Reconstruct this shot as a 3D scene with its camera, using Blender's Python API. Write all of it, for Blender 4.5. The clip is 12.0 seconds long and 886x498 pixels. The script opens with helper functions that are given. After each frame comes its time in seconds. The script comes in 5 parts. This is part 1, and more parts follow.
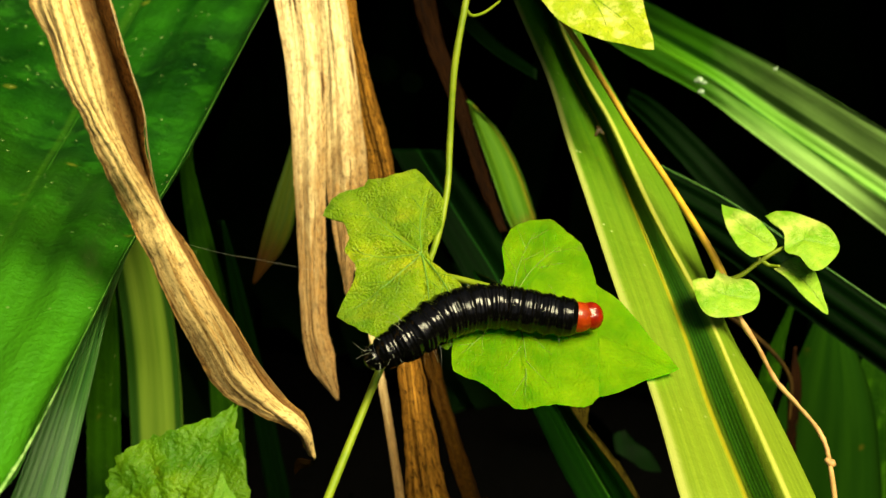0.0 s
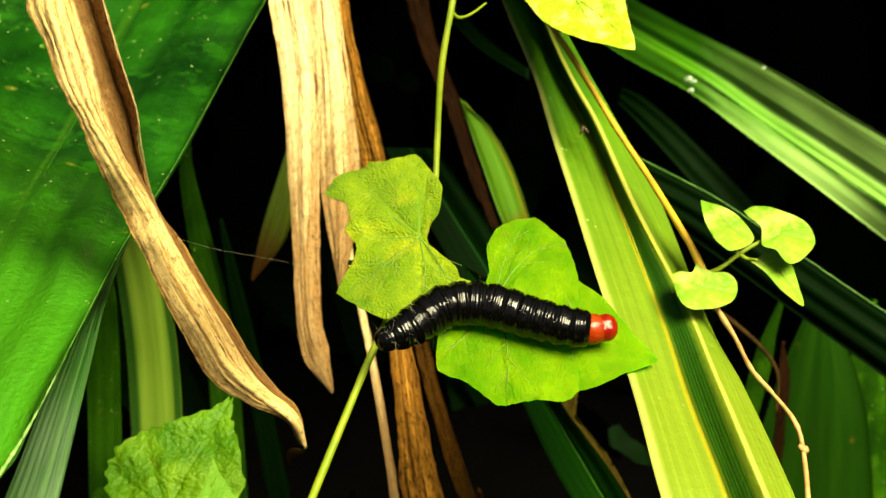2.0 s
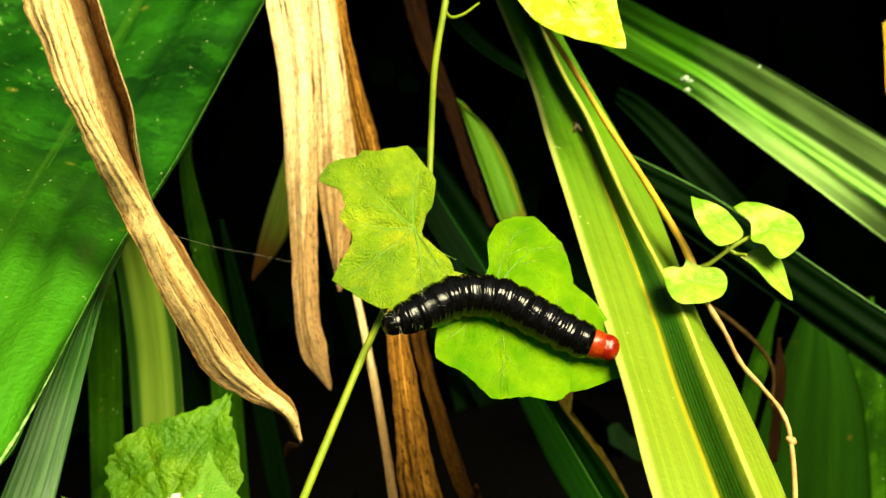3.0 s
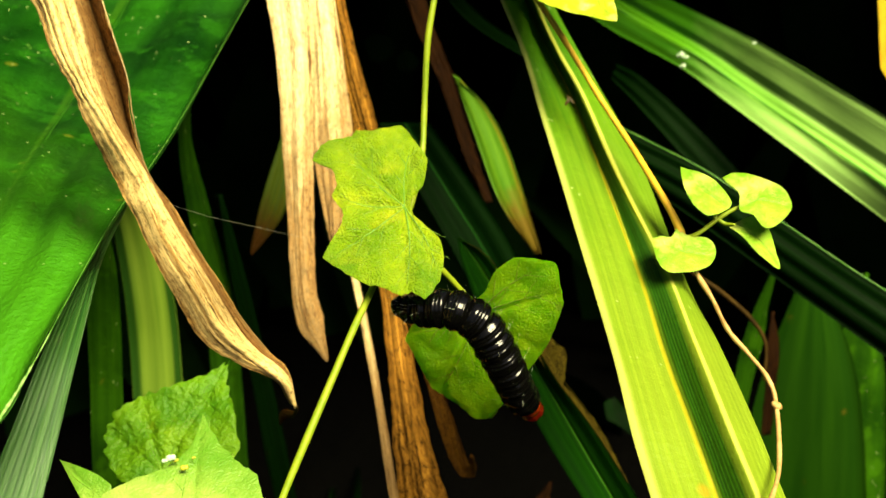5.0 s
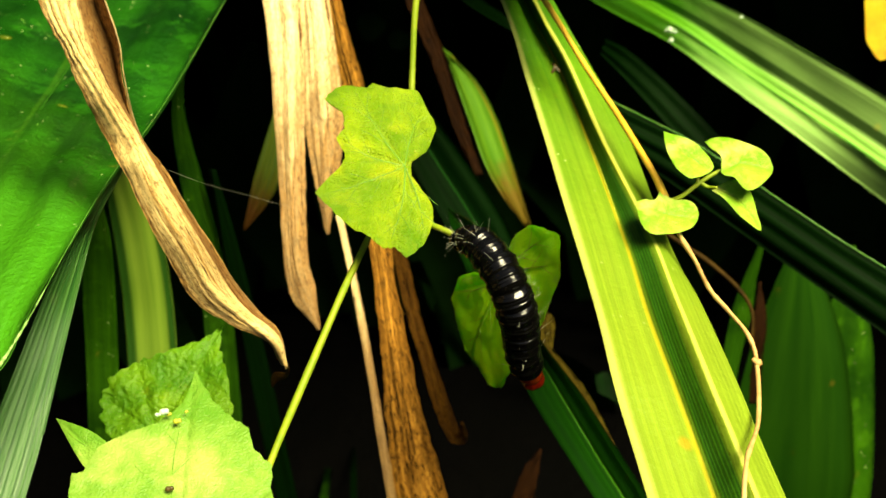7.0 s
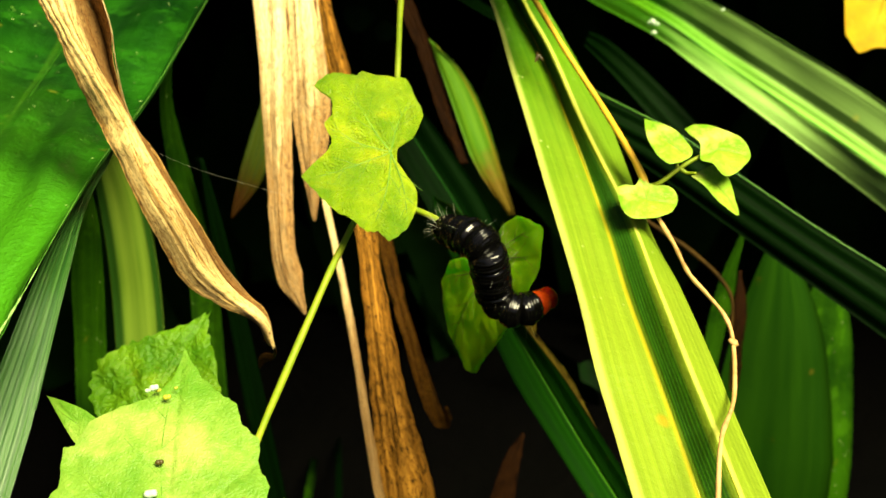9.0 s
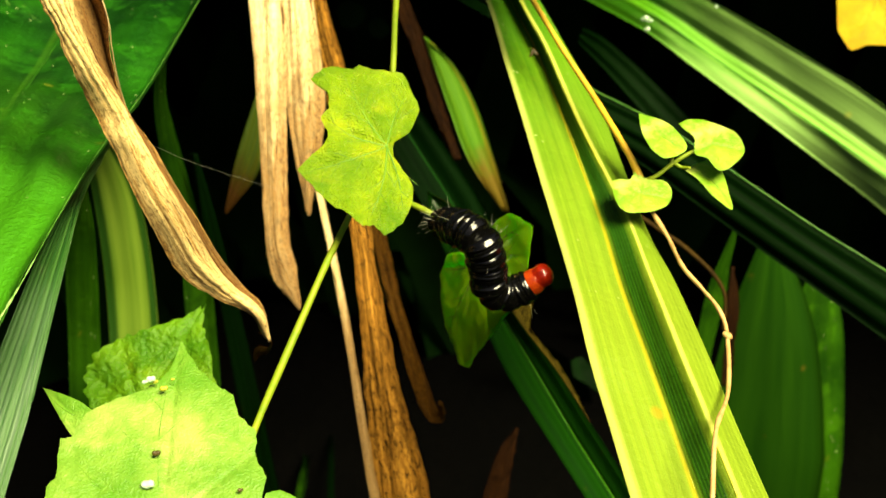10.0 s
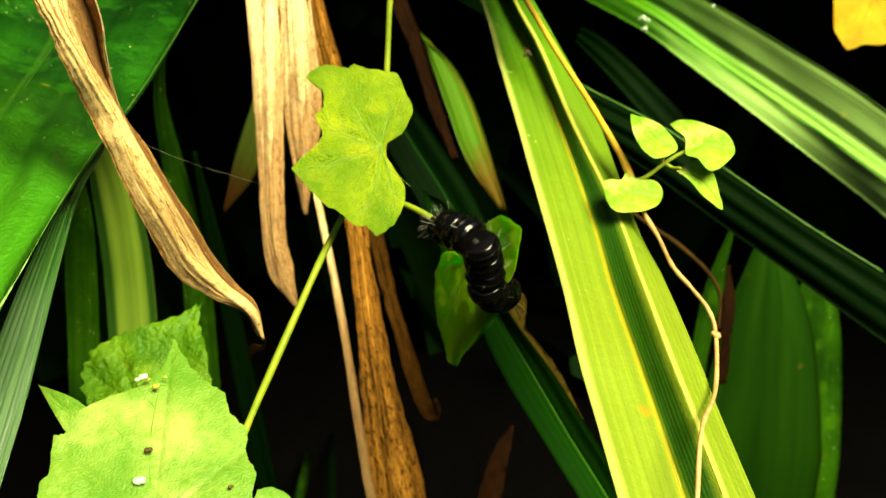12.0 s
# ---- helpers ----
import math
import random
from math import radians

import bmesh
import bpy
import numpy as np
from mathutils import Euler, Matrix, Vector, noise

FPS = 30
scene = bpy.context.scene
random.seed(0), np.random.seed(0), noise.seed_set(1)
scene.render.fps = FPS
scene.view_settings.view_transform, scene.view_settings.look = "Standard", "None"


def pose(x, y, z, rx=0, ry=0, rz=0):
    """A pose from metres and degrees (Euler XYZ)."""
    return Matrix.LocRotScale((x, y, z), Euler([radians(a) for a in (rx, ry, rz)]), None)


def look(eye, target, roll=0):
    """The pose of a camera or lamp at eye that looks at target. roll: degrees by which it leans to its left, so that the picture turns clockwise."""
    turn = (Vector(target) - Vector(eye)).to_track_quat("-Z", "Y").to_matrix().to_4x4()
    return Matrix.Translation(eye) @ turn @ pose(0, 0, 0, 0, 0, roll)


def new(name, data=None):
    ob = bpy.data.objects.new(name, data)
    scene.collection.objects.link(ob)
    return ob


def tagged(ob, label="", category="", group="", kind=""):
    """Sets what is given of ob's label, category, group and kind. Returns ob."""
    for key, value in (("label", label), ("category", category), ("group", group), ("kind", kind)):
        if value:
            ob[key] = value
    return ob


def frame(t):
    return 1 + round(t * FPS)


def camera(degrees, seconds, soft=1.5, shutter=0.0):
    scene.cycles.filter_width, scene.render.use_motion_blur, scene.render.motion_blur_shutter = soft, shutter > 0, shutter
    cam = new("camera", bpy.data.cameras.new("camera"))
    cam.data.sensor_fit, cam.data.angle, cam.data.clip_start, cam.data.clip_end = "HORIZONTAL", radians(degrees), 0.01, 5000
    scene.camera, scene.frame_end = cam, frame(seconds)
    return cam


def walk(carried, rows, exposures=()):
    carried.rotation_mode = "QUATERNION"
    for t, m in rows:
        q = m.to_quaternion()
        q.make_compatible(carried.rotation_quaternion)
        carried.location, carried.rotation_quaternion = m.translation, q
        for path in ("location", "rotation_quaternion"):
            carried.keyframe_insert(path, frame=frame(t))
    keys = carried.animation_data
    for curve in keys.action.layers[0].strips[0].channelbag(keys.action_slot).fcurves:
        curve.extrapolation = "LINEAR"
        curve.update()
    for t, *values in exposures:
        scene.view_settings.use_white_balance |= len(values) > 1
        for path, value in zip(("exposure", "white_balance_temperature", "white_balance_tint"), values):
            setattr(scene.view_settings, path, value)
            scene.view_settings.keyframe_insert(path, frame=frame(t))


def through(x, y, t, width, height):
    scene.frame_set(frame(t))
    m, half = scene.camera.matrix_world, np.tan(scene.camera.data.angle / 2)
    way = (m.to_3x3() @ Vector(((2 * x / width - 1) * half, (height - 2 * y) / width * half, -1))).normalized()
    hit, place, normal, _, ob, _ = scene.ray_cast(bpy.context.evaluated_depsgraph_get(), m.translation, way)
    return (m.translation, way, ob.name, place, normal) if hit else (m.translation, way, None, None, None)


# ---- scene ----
# A close look into a clump of strap leaves; one unit of the walk is METRES long.
cam = camera(38.6, 12.0)
cam.data.dof.use_dof, cam.data.dof.focus_distance, cam.data.dof.aperture_fstop = True, 0.150, 58.0   # close-up, stopped well down
METRES, EYE, TILT, LEAN, TURN = 0.031, 0.45, -42.0, 0.0, 0.0
ROWS = [
    (0.0, 0.0, 0.0, 0.0, 0.0, 0.0, -0.0),
    (0.5, 0.041, -0.048, -0.029, 0.27, 0.25, 0.23),
    (1.0, 0.0444, -0.0848, -0.0363, 0.15, 0.26, 0.28),
    (1.5, 0.1059, -0.1375, -0.0296, 0.65, 0.12, 0.39),
    (2.0, 0.0787, -0.1595, -0.021, 0.25, -0.0, 0.21),
    (2.5, 0.0906, -0.1927, -0.041, 0.23, 0.16, 0.38),
    (3.0, 0.1329, -0.2331, -0.0499, 0.52, 0.14, 0.43),
    (5.0, 0.1822, -0.3103, -0.1077, 0.69, -0.63, 0.42),
    (5.5, 0.229, -0.3352, -0.1354, 1.07, -0.81, 0.61),
    (6.0, 0.2336, -0.3545, -0.1589, 1.03, -1.03, 0.69),
    (6.5, 0.2381, -0.389, -0.2134, 0.89, -0.87, 0.89),
    (7.0, 0.2217, -0.4166, -0.2154, 0.54, -1.16, 0.7),
    (9.0, 0.2287, -0.5296, -0.2678, -0.09, -1.36, 0.5),
    (9.5, 0.2447, -0.5495, -0.2582, -0.05, -1.59, 0.35),
    (10.0, 0.2094, -0.5482, -0.2923, -0.49, -1.4, 0.39),
    (10.5, 0.2214, -0.5612, -0.3268, -0.47, -1.13, 0.51),
    (11.0, 0.2257, -0.5711, -0.2932, -0.52, -1.44, 0.28),
    (11.5, 0.258, -0.5867, -0.293, -0.28, -1.44, 0.33),
    (12.0, 0.2695, -0.5989, -0.2789, -0.23, -1.56, 0.3),
]
BASE = pose(0, 0, EYE, TILT, LEAN, TURN)   # the first eye, looking down into the clump
walk(cam, [(t, BASE @ pose(METRES * x, METRES * y, METRES * z, 90 + pitch, roll, yaw)) for t, x, y, z, yaw, pitch, roll in ROWS],
     exposures=[(0.0, 1.5), (0.8, 1.57), (1.6, 1.9), (11.0, 2.1), (12.0, 2.02)])

# ---- light: a bright hazy sky above and behind the camera, the clump shaded from above ----
SUN_EL, SUN_AZ = 66.0, 122.0   # degrees; azimuth counted from +y, clockwise
world = bpy.data.worlds.new("sky")
scene.world = world
world.use_nodes = True
wn = world.node_tree
sky = wn.nodes.new("ShaderNodeTexSky")
sky.sky_type = "NISHITA"
sky.sun_disc = False
sky.sun_elevation, sky.sun_rotation = radians(SUN_EL), radians(SUN_AZ)
sky.air_density, sky.dust_density, sky.ozone_density = 0.7, 6.0, 0.3
wn.links.new(sky.outputs["Color"], wn.nodes["Background"].inputs["Color"])
wn.nodes["Background"].inputs["Strength"].default_value = 0.022
sun_data = bpy.data.lights.new("sun", "SUN")
sun_data.energy, sun_data.angle, sun_data.color = 4.4, radians(30), (1.0, 0.92, 0.53)
sun = new("sun", sun_data)
az, el = radians(SUN_AZ), radians(SUN_EL)
sun.matrix_world = look(Vector((math.sin(az) * math.cos(el), math.cos(az) * math.cos(el), math.sin(el))) * 3, (0, 0, 0))


# ---- small helpers ----
def V(p):
    """A point of the clump, in millimetres across, away and up along the slope of BASE."""
    return BASE @ Vector((p[0] / 1000, p[1] / 1000, p[2] / 1000))


def smooth(points, n):
    """n + 1 points on a smooth curve through the given ones."""
    p = [Vector(q) for q in points]
    p = [2 * p[0] - p[1]] + p + [2 * p[-1] - p[-2]]
    out = []
    for i in range(n + 1):
        f = i / n * (len(p) - 3)
        k = min(int(f), len(p) - 4)
        t = f - k
        a, b, c, d = p[k:k + 4]
        out.append(0.5 * (2 * b + (c - a) * t + (2 * a - 5 * b + 4 * c - d) * t * t + (3 * b - a - 3 * c + d) * t ** 3))
    return out


def mesh_from(name, verts, faces, uvs, material, shade=True):
    me = bpy.data.meshes.new(name)
    me.from_pydata([tuple(v) for v in verts], [], faces)
    if uvs:
        layer = me.uv_layers.new(name="UVMap")
        flat = np.array([uvs[i] for f in faces for i in f], dtype=np.float32).ravel()
        layer.data.foreach_set("uv", flat)
    me.materials.append(material)
    if shade:
        me.polygons.foreach_set("use_smooth", [True] * len(me.polygons))
    me.update()
    return me


def part(name, me, parent=None, label=""):
    ob = new(name, me)
    ob.parent = parent
    if label:
        ob["label"] = label
    return ob


def base(name, label, category, group="", kind=""):
    return tagged(new(name), label, category, group, kind)


def sheet_mesh(name, grid, material, thick=0.00025):
    """A leaf sheet from rows of points, closed with an underside and rims."""
    rows, cols = len(grid), len(grid[0])
    verts, uvs = [], []
    for side in (0, 1):
        for i in range(rows):
            for j in range(cols):
                a = grid[min(i + 1, rows - 1)][j] - grid[max(i - 1, 0)][j]
                b = grid[i][min(j + 1, cols - 1)] - grid[i][max(j - 1, 0)]
                nrm = a.cross(b)
                nrm = nrm.normalized() if nrm.length > 1e-12 else Vector((0, -1, 0))
                edge = min(j, cols - 1 - j, 2) / 2
                verts.append(grid[i][j] + nrm * thick * (0.25 + 0.75 * edge) * (0.5 if side == 0 else -0.5))
                uvs.append((j / (cols - 1), i / (rows - 1)))
    n = rows * cols
    faces = []
    for i in range(rows - 1):
        for j in range(cols - 1):
            q = [i * cols + j, i * cols + j + 1, (i + 1) * cols + j + 1, (i + 1) * cols + j]
            faces.append(q[::-1])
            faces.append([k + n for k in q])
    for i in range(rows - 1):
        for j in (0, cols - 1):
            q = [i * cols + j, (i + 1) * cols + j, (i + 1) * cols + j + n, i * cols + j + n]
            faces.append(q if j == 0 else q[::-1])
    for j in range(cols - 1):
        for i in (0, rows - 1):
            q = [i * cols + j, i * cols + j + 1, i * cols + j + 1 + n, i * cols + j + n]
            faces.append(q if i == 0 else q[::-1])
    return mesh_from(name, verts, faces, uvs, material)


CURVES = {}


def blade_mesh(name, rails, material, n=64, m=8, pleats=0, pleat=0.0, bulge=0.0, rough=0.0, rag=0.0, root=None, thick=0.00025, seed=0):
    """A strap leaf lofted over rails (edges and ridges), each a few points in mm.
    root: (x, y) on the ground where its lower end comes out of the soil."""
    rails = [[V(p) for p in r] for r in rails]
    curves = [smooth(r, n) for r in rails]
    CURVES[name] = [list(c) for c in curves]
    if root:
        c = Vector((root[0] / 1000, root[1] / 1000, 0.0))
        mid = sum((r[-1] for r in curves), Vector()) / len(curves)
        way = sum((r[-1] - r[-4] for r in curves), Vector()).normalized()
        reach = (c - mid).length
        offs = [r[-1] - mid for r in curves]
        for k in range(1, 15):
            f = k / 14
            p = mid * (1 - f) ** 2 + (mid + way * reach * 0.45) * 2 * f * (1 - f) + c * f * f
            for r, o in zip(curves, offs):
                r.append(p + o * (1 - 0.55 * f))
        n = len(curves[0]) - 1
    rnd = random.Random(seed)
    ph = [rnd.uniform(0, 9) for _ in range(6)]
    grid, facing = [], Vector((0, -1, 0))
    for i in range(n + 1):
        v = i / n
        knots = [c[i] for c in curves]
        row = []
        across = knots[-1] - knots[0]
        along = curves[0][min(i + 1, n)] - curves[0][max(i - 1, 0)] + curves[-1][min(i + 1, n)] - curves[-1][max(i - 1, 0)]
        nrm = along.cross(across)
        nrm = nrm.normalized() if nrm.length > 1e-12 else Vector((0, -1, 0))
        if nrm.dot(facing) < 0:
            nrm = -nrm
        facing = nrm
        k = len(knots) - 1
        for s in range(k):
            for j in range(m + (s == k - 1)):
                u = (s + j / m) / k
                p = knots[s].lerp(knots[s + 1], j / m)
                h = bulge * math.sin(math.pi * u) + pleat * math.sin(math.pi * 2 * pleats * u)
                h += rough * noise.noise(Vector((u * 5 + ph[0], v * 9 + ph[1], ph[2])))
                p = p + nrm * h
                if rag:
                    w = rag * (noise.noise(Vector((u * 2, v * 26 + ph[3], ph[4]))) + 0.6 * noise.noise(Vector((u * 2, v * 70 + ph[5], 3.0))))
                    p = p + across.normalized() * w * (2 * u - 1) if across.length > 1e-9 else p
                row.append(p)
        grid.append(row)
    return sheet_mesh(name, grid, material, thick)


def tube_mesh(name, points, radii, material, sides=8, n=40, wob=0.0, caps=True):
    """A round stem through points (metres), its radius running through radii."""
    c = smooth(points, n)
    verts, uvs, faces = [], [], []
    ref = Vector((0.3, 0.8, 0.2)).normalized()
    for i, p in enumerate(c):
        d = (c[min(i + 1, n)] - c[max(i - 1, 0)]).normalized()
        a = d.cross(ref).normalized()
        b = d.cross(a)
        f = i / n * (len(radii) - 1)
        k = min(int(f), len(radii) - 2)
        r = radii[k] + (radii[k + 1] - radii[k]) * (f - k)
        r *= 1 + wob * noise.noise(Vector((i * 0.35, 0.5, r * 1000)))
        for s in range(sides):
            t = 2 * math.pi * s / sides
            verts.append(p + (a * math.cos(t) + b * math.sin(t)) * r)
            uvs.append((s / sides, i / n))
    for i in range(n):
        for s in range(sides):
            t = (s + 1) % sides
            faces.append([i * sides + s, i * sides + t, (i + 1) * sides + t, (i + 1) * sides + s])
    if caps:
        faces.append(list(range(sides))[::-1])
        faces.append([n * sides + s for s in range(sides)])
    return mesh_from(name, verts, faces, uvs, material)


def leaf_shape(outline, centre, rings, cup, crinkle, veins, serr, per, seed, thick, fold=0.0, crisp=0.55):
    """Points of a broad leaf in its own plane (mm): outline round a centre, veins as ridges."""
    pts = smooth([Vector((*p, 0)) for p in outline + outline[:1]], per * len(outline))[:-1]
    ring = outline + outline[:1]
    straight = [Vector((*ring[i // per], 0)).lerp(Vector((*ring[i // per + 1], 0)), (i % per) / per) for i in range(per * len(outline))]
    pts = [a.lerp(b, crisp) for a, b in zip(pts, straight)]
    c = Vector((*centre, 0))
    m = len(pts)
    out = []
    for i, p in enumerate(pts):
        d = (p - c)
        k = 1 + serr * (abs(((i / per * 1.7) % 1.0) - 0.35) - 0.3) + serr * 0.5 * noise.noise(Vector((i * 0.4, seed, 1)))
        out.append(c + d * k)
    size = max((p - c).length for p in out)

    def lift(q):
        r = (q - c).length / size
        z = cup * r * r + crinkle * (noise.noise(Vector((q.x * 0.22, q.y * 0.22, seed))) + 0.45 * noise.noise(Vector((q.x * 0.6, q.y * 0.6, seed + 4))))
        best = 9.0
        for a in veins:
            a = Vector((*a, 0)) - c
            t = max(0.0, min(1.0, (q - c).dot(a) / a.dot(a)))
            best = min(best, ((q - c) - a * t).length)
        z += fold * (1 - math.exp(-best / 2.2))
        return z - 0.12 * math.exp(-(best / 0.35) ** 2)
    return pts, out, c, lift, m


def broad_leaf_mesh(name, outline, centre, material, rings=22, cup=0.0, crinkle=0.25, veins=(), serr=0.02, per=7, seed=0, thick=0.22, fold=0.0, surface=None, crisp=0.55):
    pts, out, c, lift, m = leaf_shape(outline, centre, rings, cup, crinkle, veins, serr, per, seed, thick, fold, crisp)
    lift = surface or lift
    verts, uvs, faces = [], [], []
    for side in (1, -1):
        for r in range(rings + 1):
            f = r / rings
            for p in out:
                q = c.lerp(p, max(f, 0.004))
                z = lift(q) + side * thick * (0.5 if r < rings else 0.15)
                verts.append(Vector((q.x, q.y, z)) / 1000)
                uvs.append((q.x / 30 + 0.5, q.y / 30 + 0.5))
    n = (rings + 1) * m
    for r in range(rings):
        for i in range(m):
            k = (i + 1) % m
            q = [r * m + i, r * m + k, (r + 1) * m + k, (r + 1) * m + i]
            faces.append(q)
            faces.append([x + n for x in q[::-1]])
    for i in range(m):
        k = (i + 1) % m
        a = rings * m
        faces.append([a + i, a + k, a + k + n, a + i + n])
    me = mesh_from(name, verts, faces, uvs, material)
    bm = bmesh.new()
    bm.from_mesh(me)
    bmesh.ops.recalc_face_normals(bm, faces=bm.faces)
    bm.to_mesh(me)
    bm.free()
    me.set_sharp_from_angle(angle=radians(55))
    return me, lift, c


def vein_parts(leaf, lift, c, ends, material, r=0.12, forks=()):
    for e in ends:
        e = Vector((*e, 0))
        side = Vector((-(e - c).y, (e - c).x, 0)).normalized() * (e - c).length * 0.05
        line = []
        for k in range(9):
            f = k / 8 * 0.93
            q = c.lerp(e, f) + side * math.sin(f * math.pi)
            line.append(Vector((q.x, q.y, lift(q) + 0.09)) / 1000)
        main = part("vein", tube_mesh("vein", line, [r / 1000, r * 0.75 / 1000, r * 0.3 / 1000], material, 6, 24), leaf)
        for f, way in forks:
            a = c.lerp(e, f) + side * math.sin(f * math.pi)
            d = Matrix.Rotation(radians(way), 3, "Z") @ (e - c) * (0.42 - 0.28 * f)
            twig = [a + d * k / 5 + (e - c).normalized() * 0.05 * d.length * (k / 5) ** 2 for k in range(6)]
            part("side_vein", tube_mesh("side_vein", [Vector((q.x, q.y, lift(q) + 0.10)) / 1000 for q in twig], [r * 0.5 / 1000, r * 0.2 / 1000], material, 5, 12), main)


# ---- materials ----
def nodes_of(name):
    mat = bpy.data.materials.new(name)
    mat.use_nodes = True
    nt = mat.node_tree
    return mat, nt, nt.nodes["Principled BSDF"], nt.nodes["Material Output"]


def node(nt, kind, **values):
    nd = nt.nodes.new("ShaderNode" + kind)
    for key, value in values.items():
        nd.inputs[key].default_value = value
    return nd


def ramp(nt, fac, stops):
    nd = nt.nodes.new("ShaderNodeValToRGB")
    el = nd.color_ramp.elements
    while len(el) < len(stops):
        el.new(0.5)
    for e, (p, col) in zip(el, stops):
        e.position, e.color = p, (*col, 1) if len(col) == 3 else col
    nt.links.new(fac, nd.inputs["Fac"])
    return nd.outputs["Color"]


def mix(nt, fac, a, b, how="MIX"):
    nd = nt.nodes.new("ShaderNodeMix")
    nd.data_type, nd.blend_type = "RGBA", how
    for k, v in ((0, fac), (6, a), (7, b)):
        if isinstance(v, (int, float)):
            nd.inputs[k].default_value = v
        elif isinstance(v, tuple):
            nd.inputs[k].default_value = (*v, 1)
        else:
            nt.links.new(v, nd.inputs[k])
    return nd.outputs[2]


def coords(nt, scale, uv=True, offset=(0, 0, 0)):
    tc = nt.nodes.new("ShaderNodeTexCoord")
    mp = nt.nodes.new("ShaderNodeMapping")
    mp.inputs["Scale"].default_value = scale
    mp.inputs["Location"].default_value = offset
    nt.links.new(tc.outputs["UV" if uv else "Object"], mp.inputs["Vector"])
    return mp.outputs["Vector"]


def noise_of(nt, vec, scale, detail=4.0, rough=0.55):
    nd = node(nt, "TexNoise", Scale=scale, Detail=detail, Roughness=rough)
    nt.links.new(vec, nd.inputs["Vector"])
    return nd.outputs["Fac"]


def bump(nt, bsdf, height, strength, distance):
    nd = node(nt, "Bump", Strength=strength, Distance=distance)
    nt.links.new(height, nd.inputs["Height"])
    nt.links.new(nd.outputs["Normal"], bsdf.inputs["Normal"])
    return nd.outputs["Normal"]


def see_through(nt, bsdf, out, colour, share, normal=None):
    tr = nt.nodes.new("ShaderNodeBsdfTranslucent")
    mx = node(nt, "MixShader", Fac=share)
    if isinstance(colour, tuple):
        tr.inputs["Color"].default_value = (*colour, 1)
    else:
        nt.links.new(colour, tr.inputs["Color"])
    if normal:
        nt.links.new(normal, tr.inputs["Normal"])
    nt.links.new(bsdf.outputs[0], mx.inputs[1])
    nt.links.new(tr.outputs[0], mx.inputs[2])
    nt.links.new(mx.outputs[0], out.inputs["Surface"])


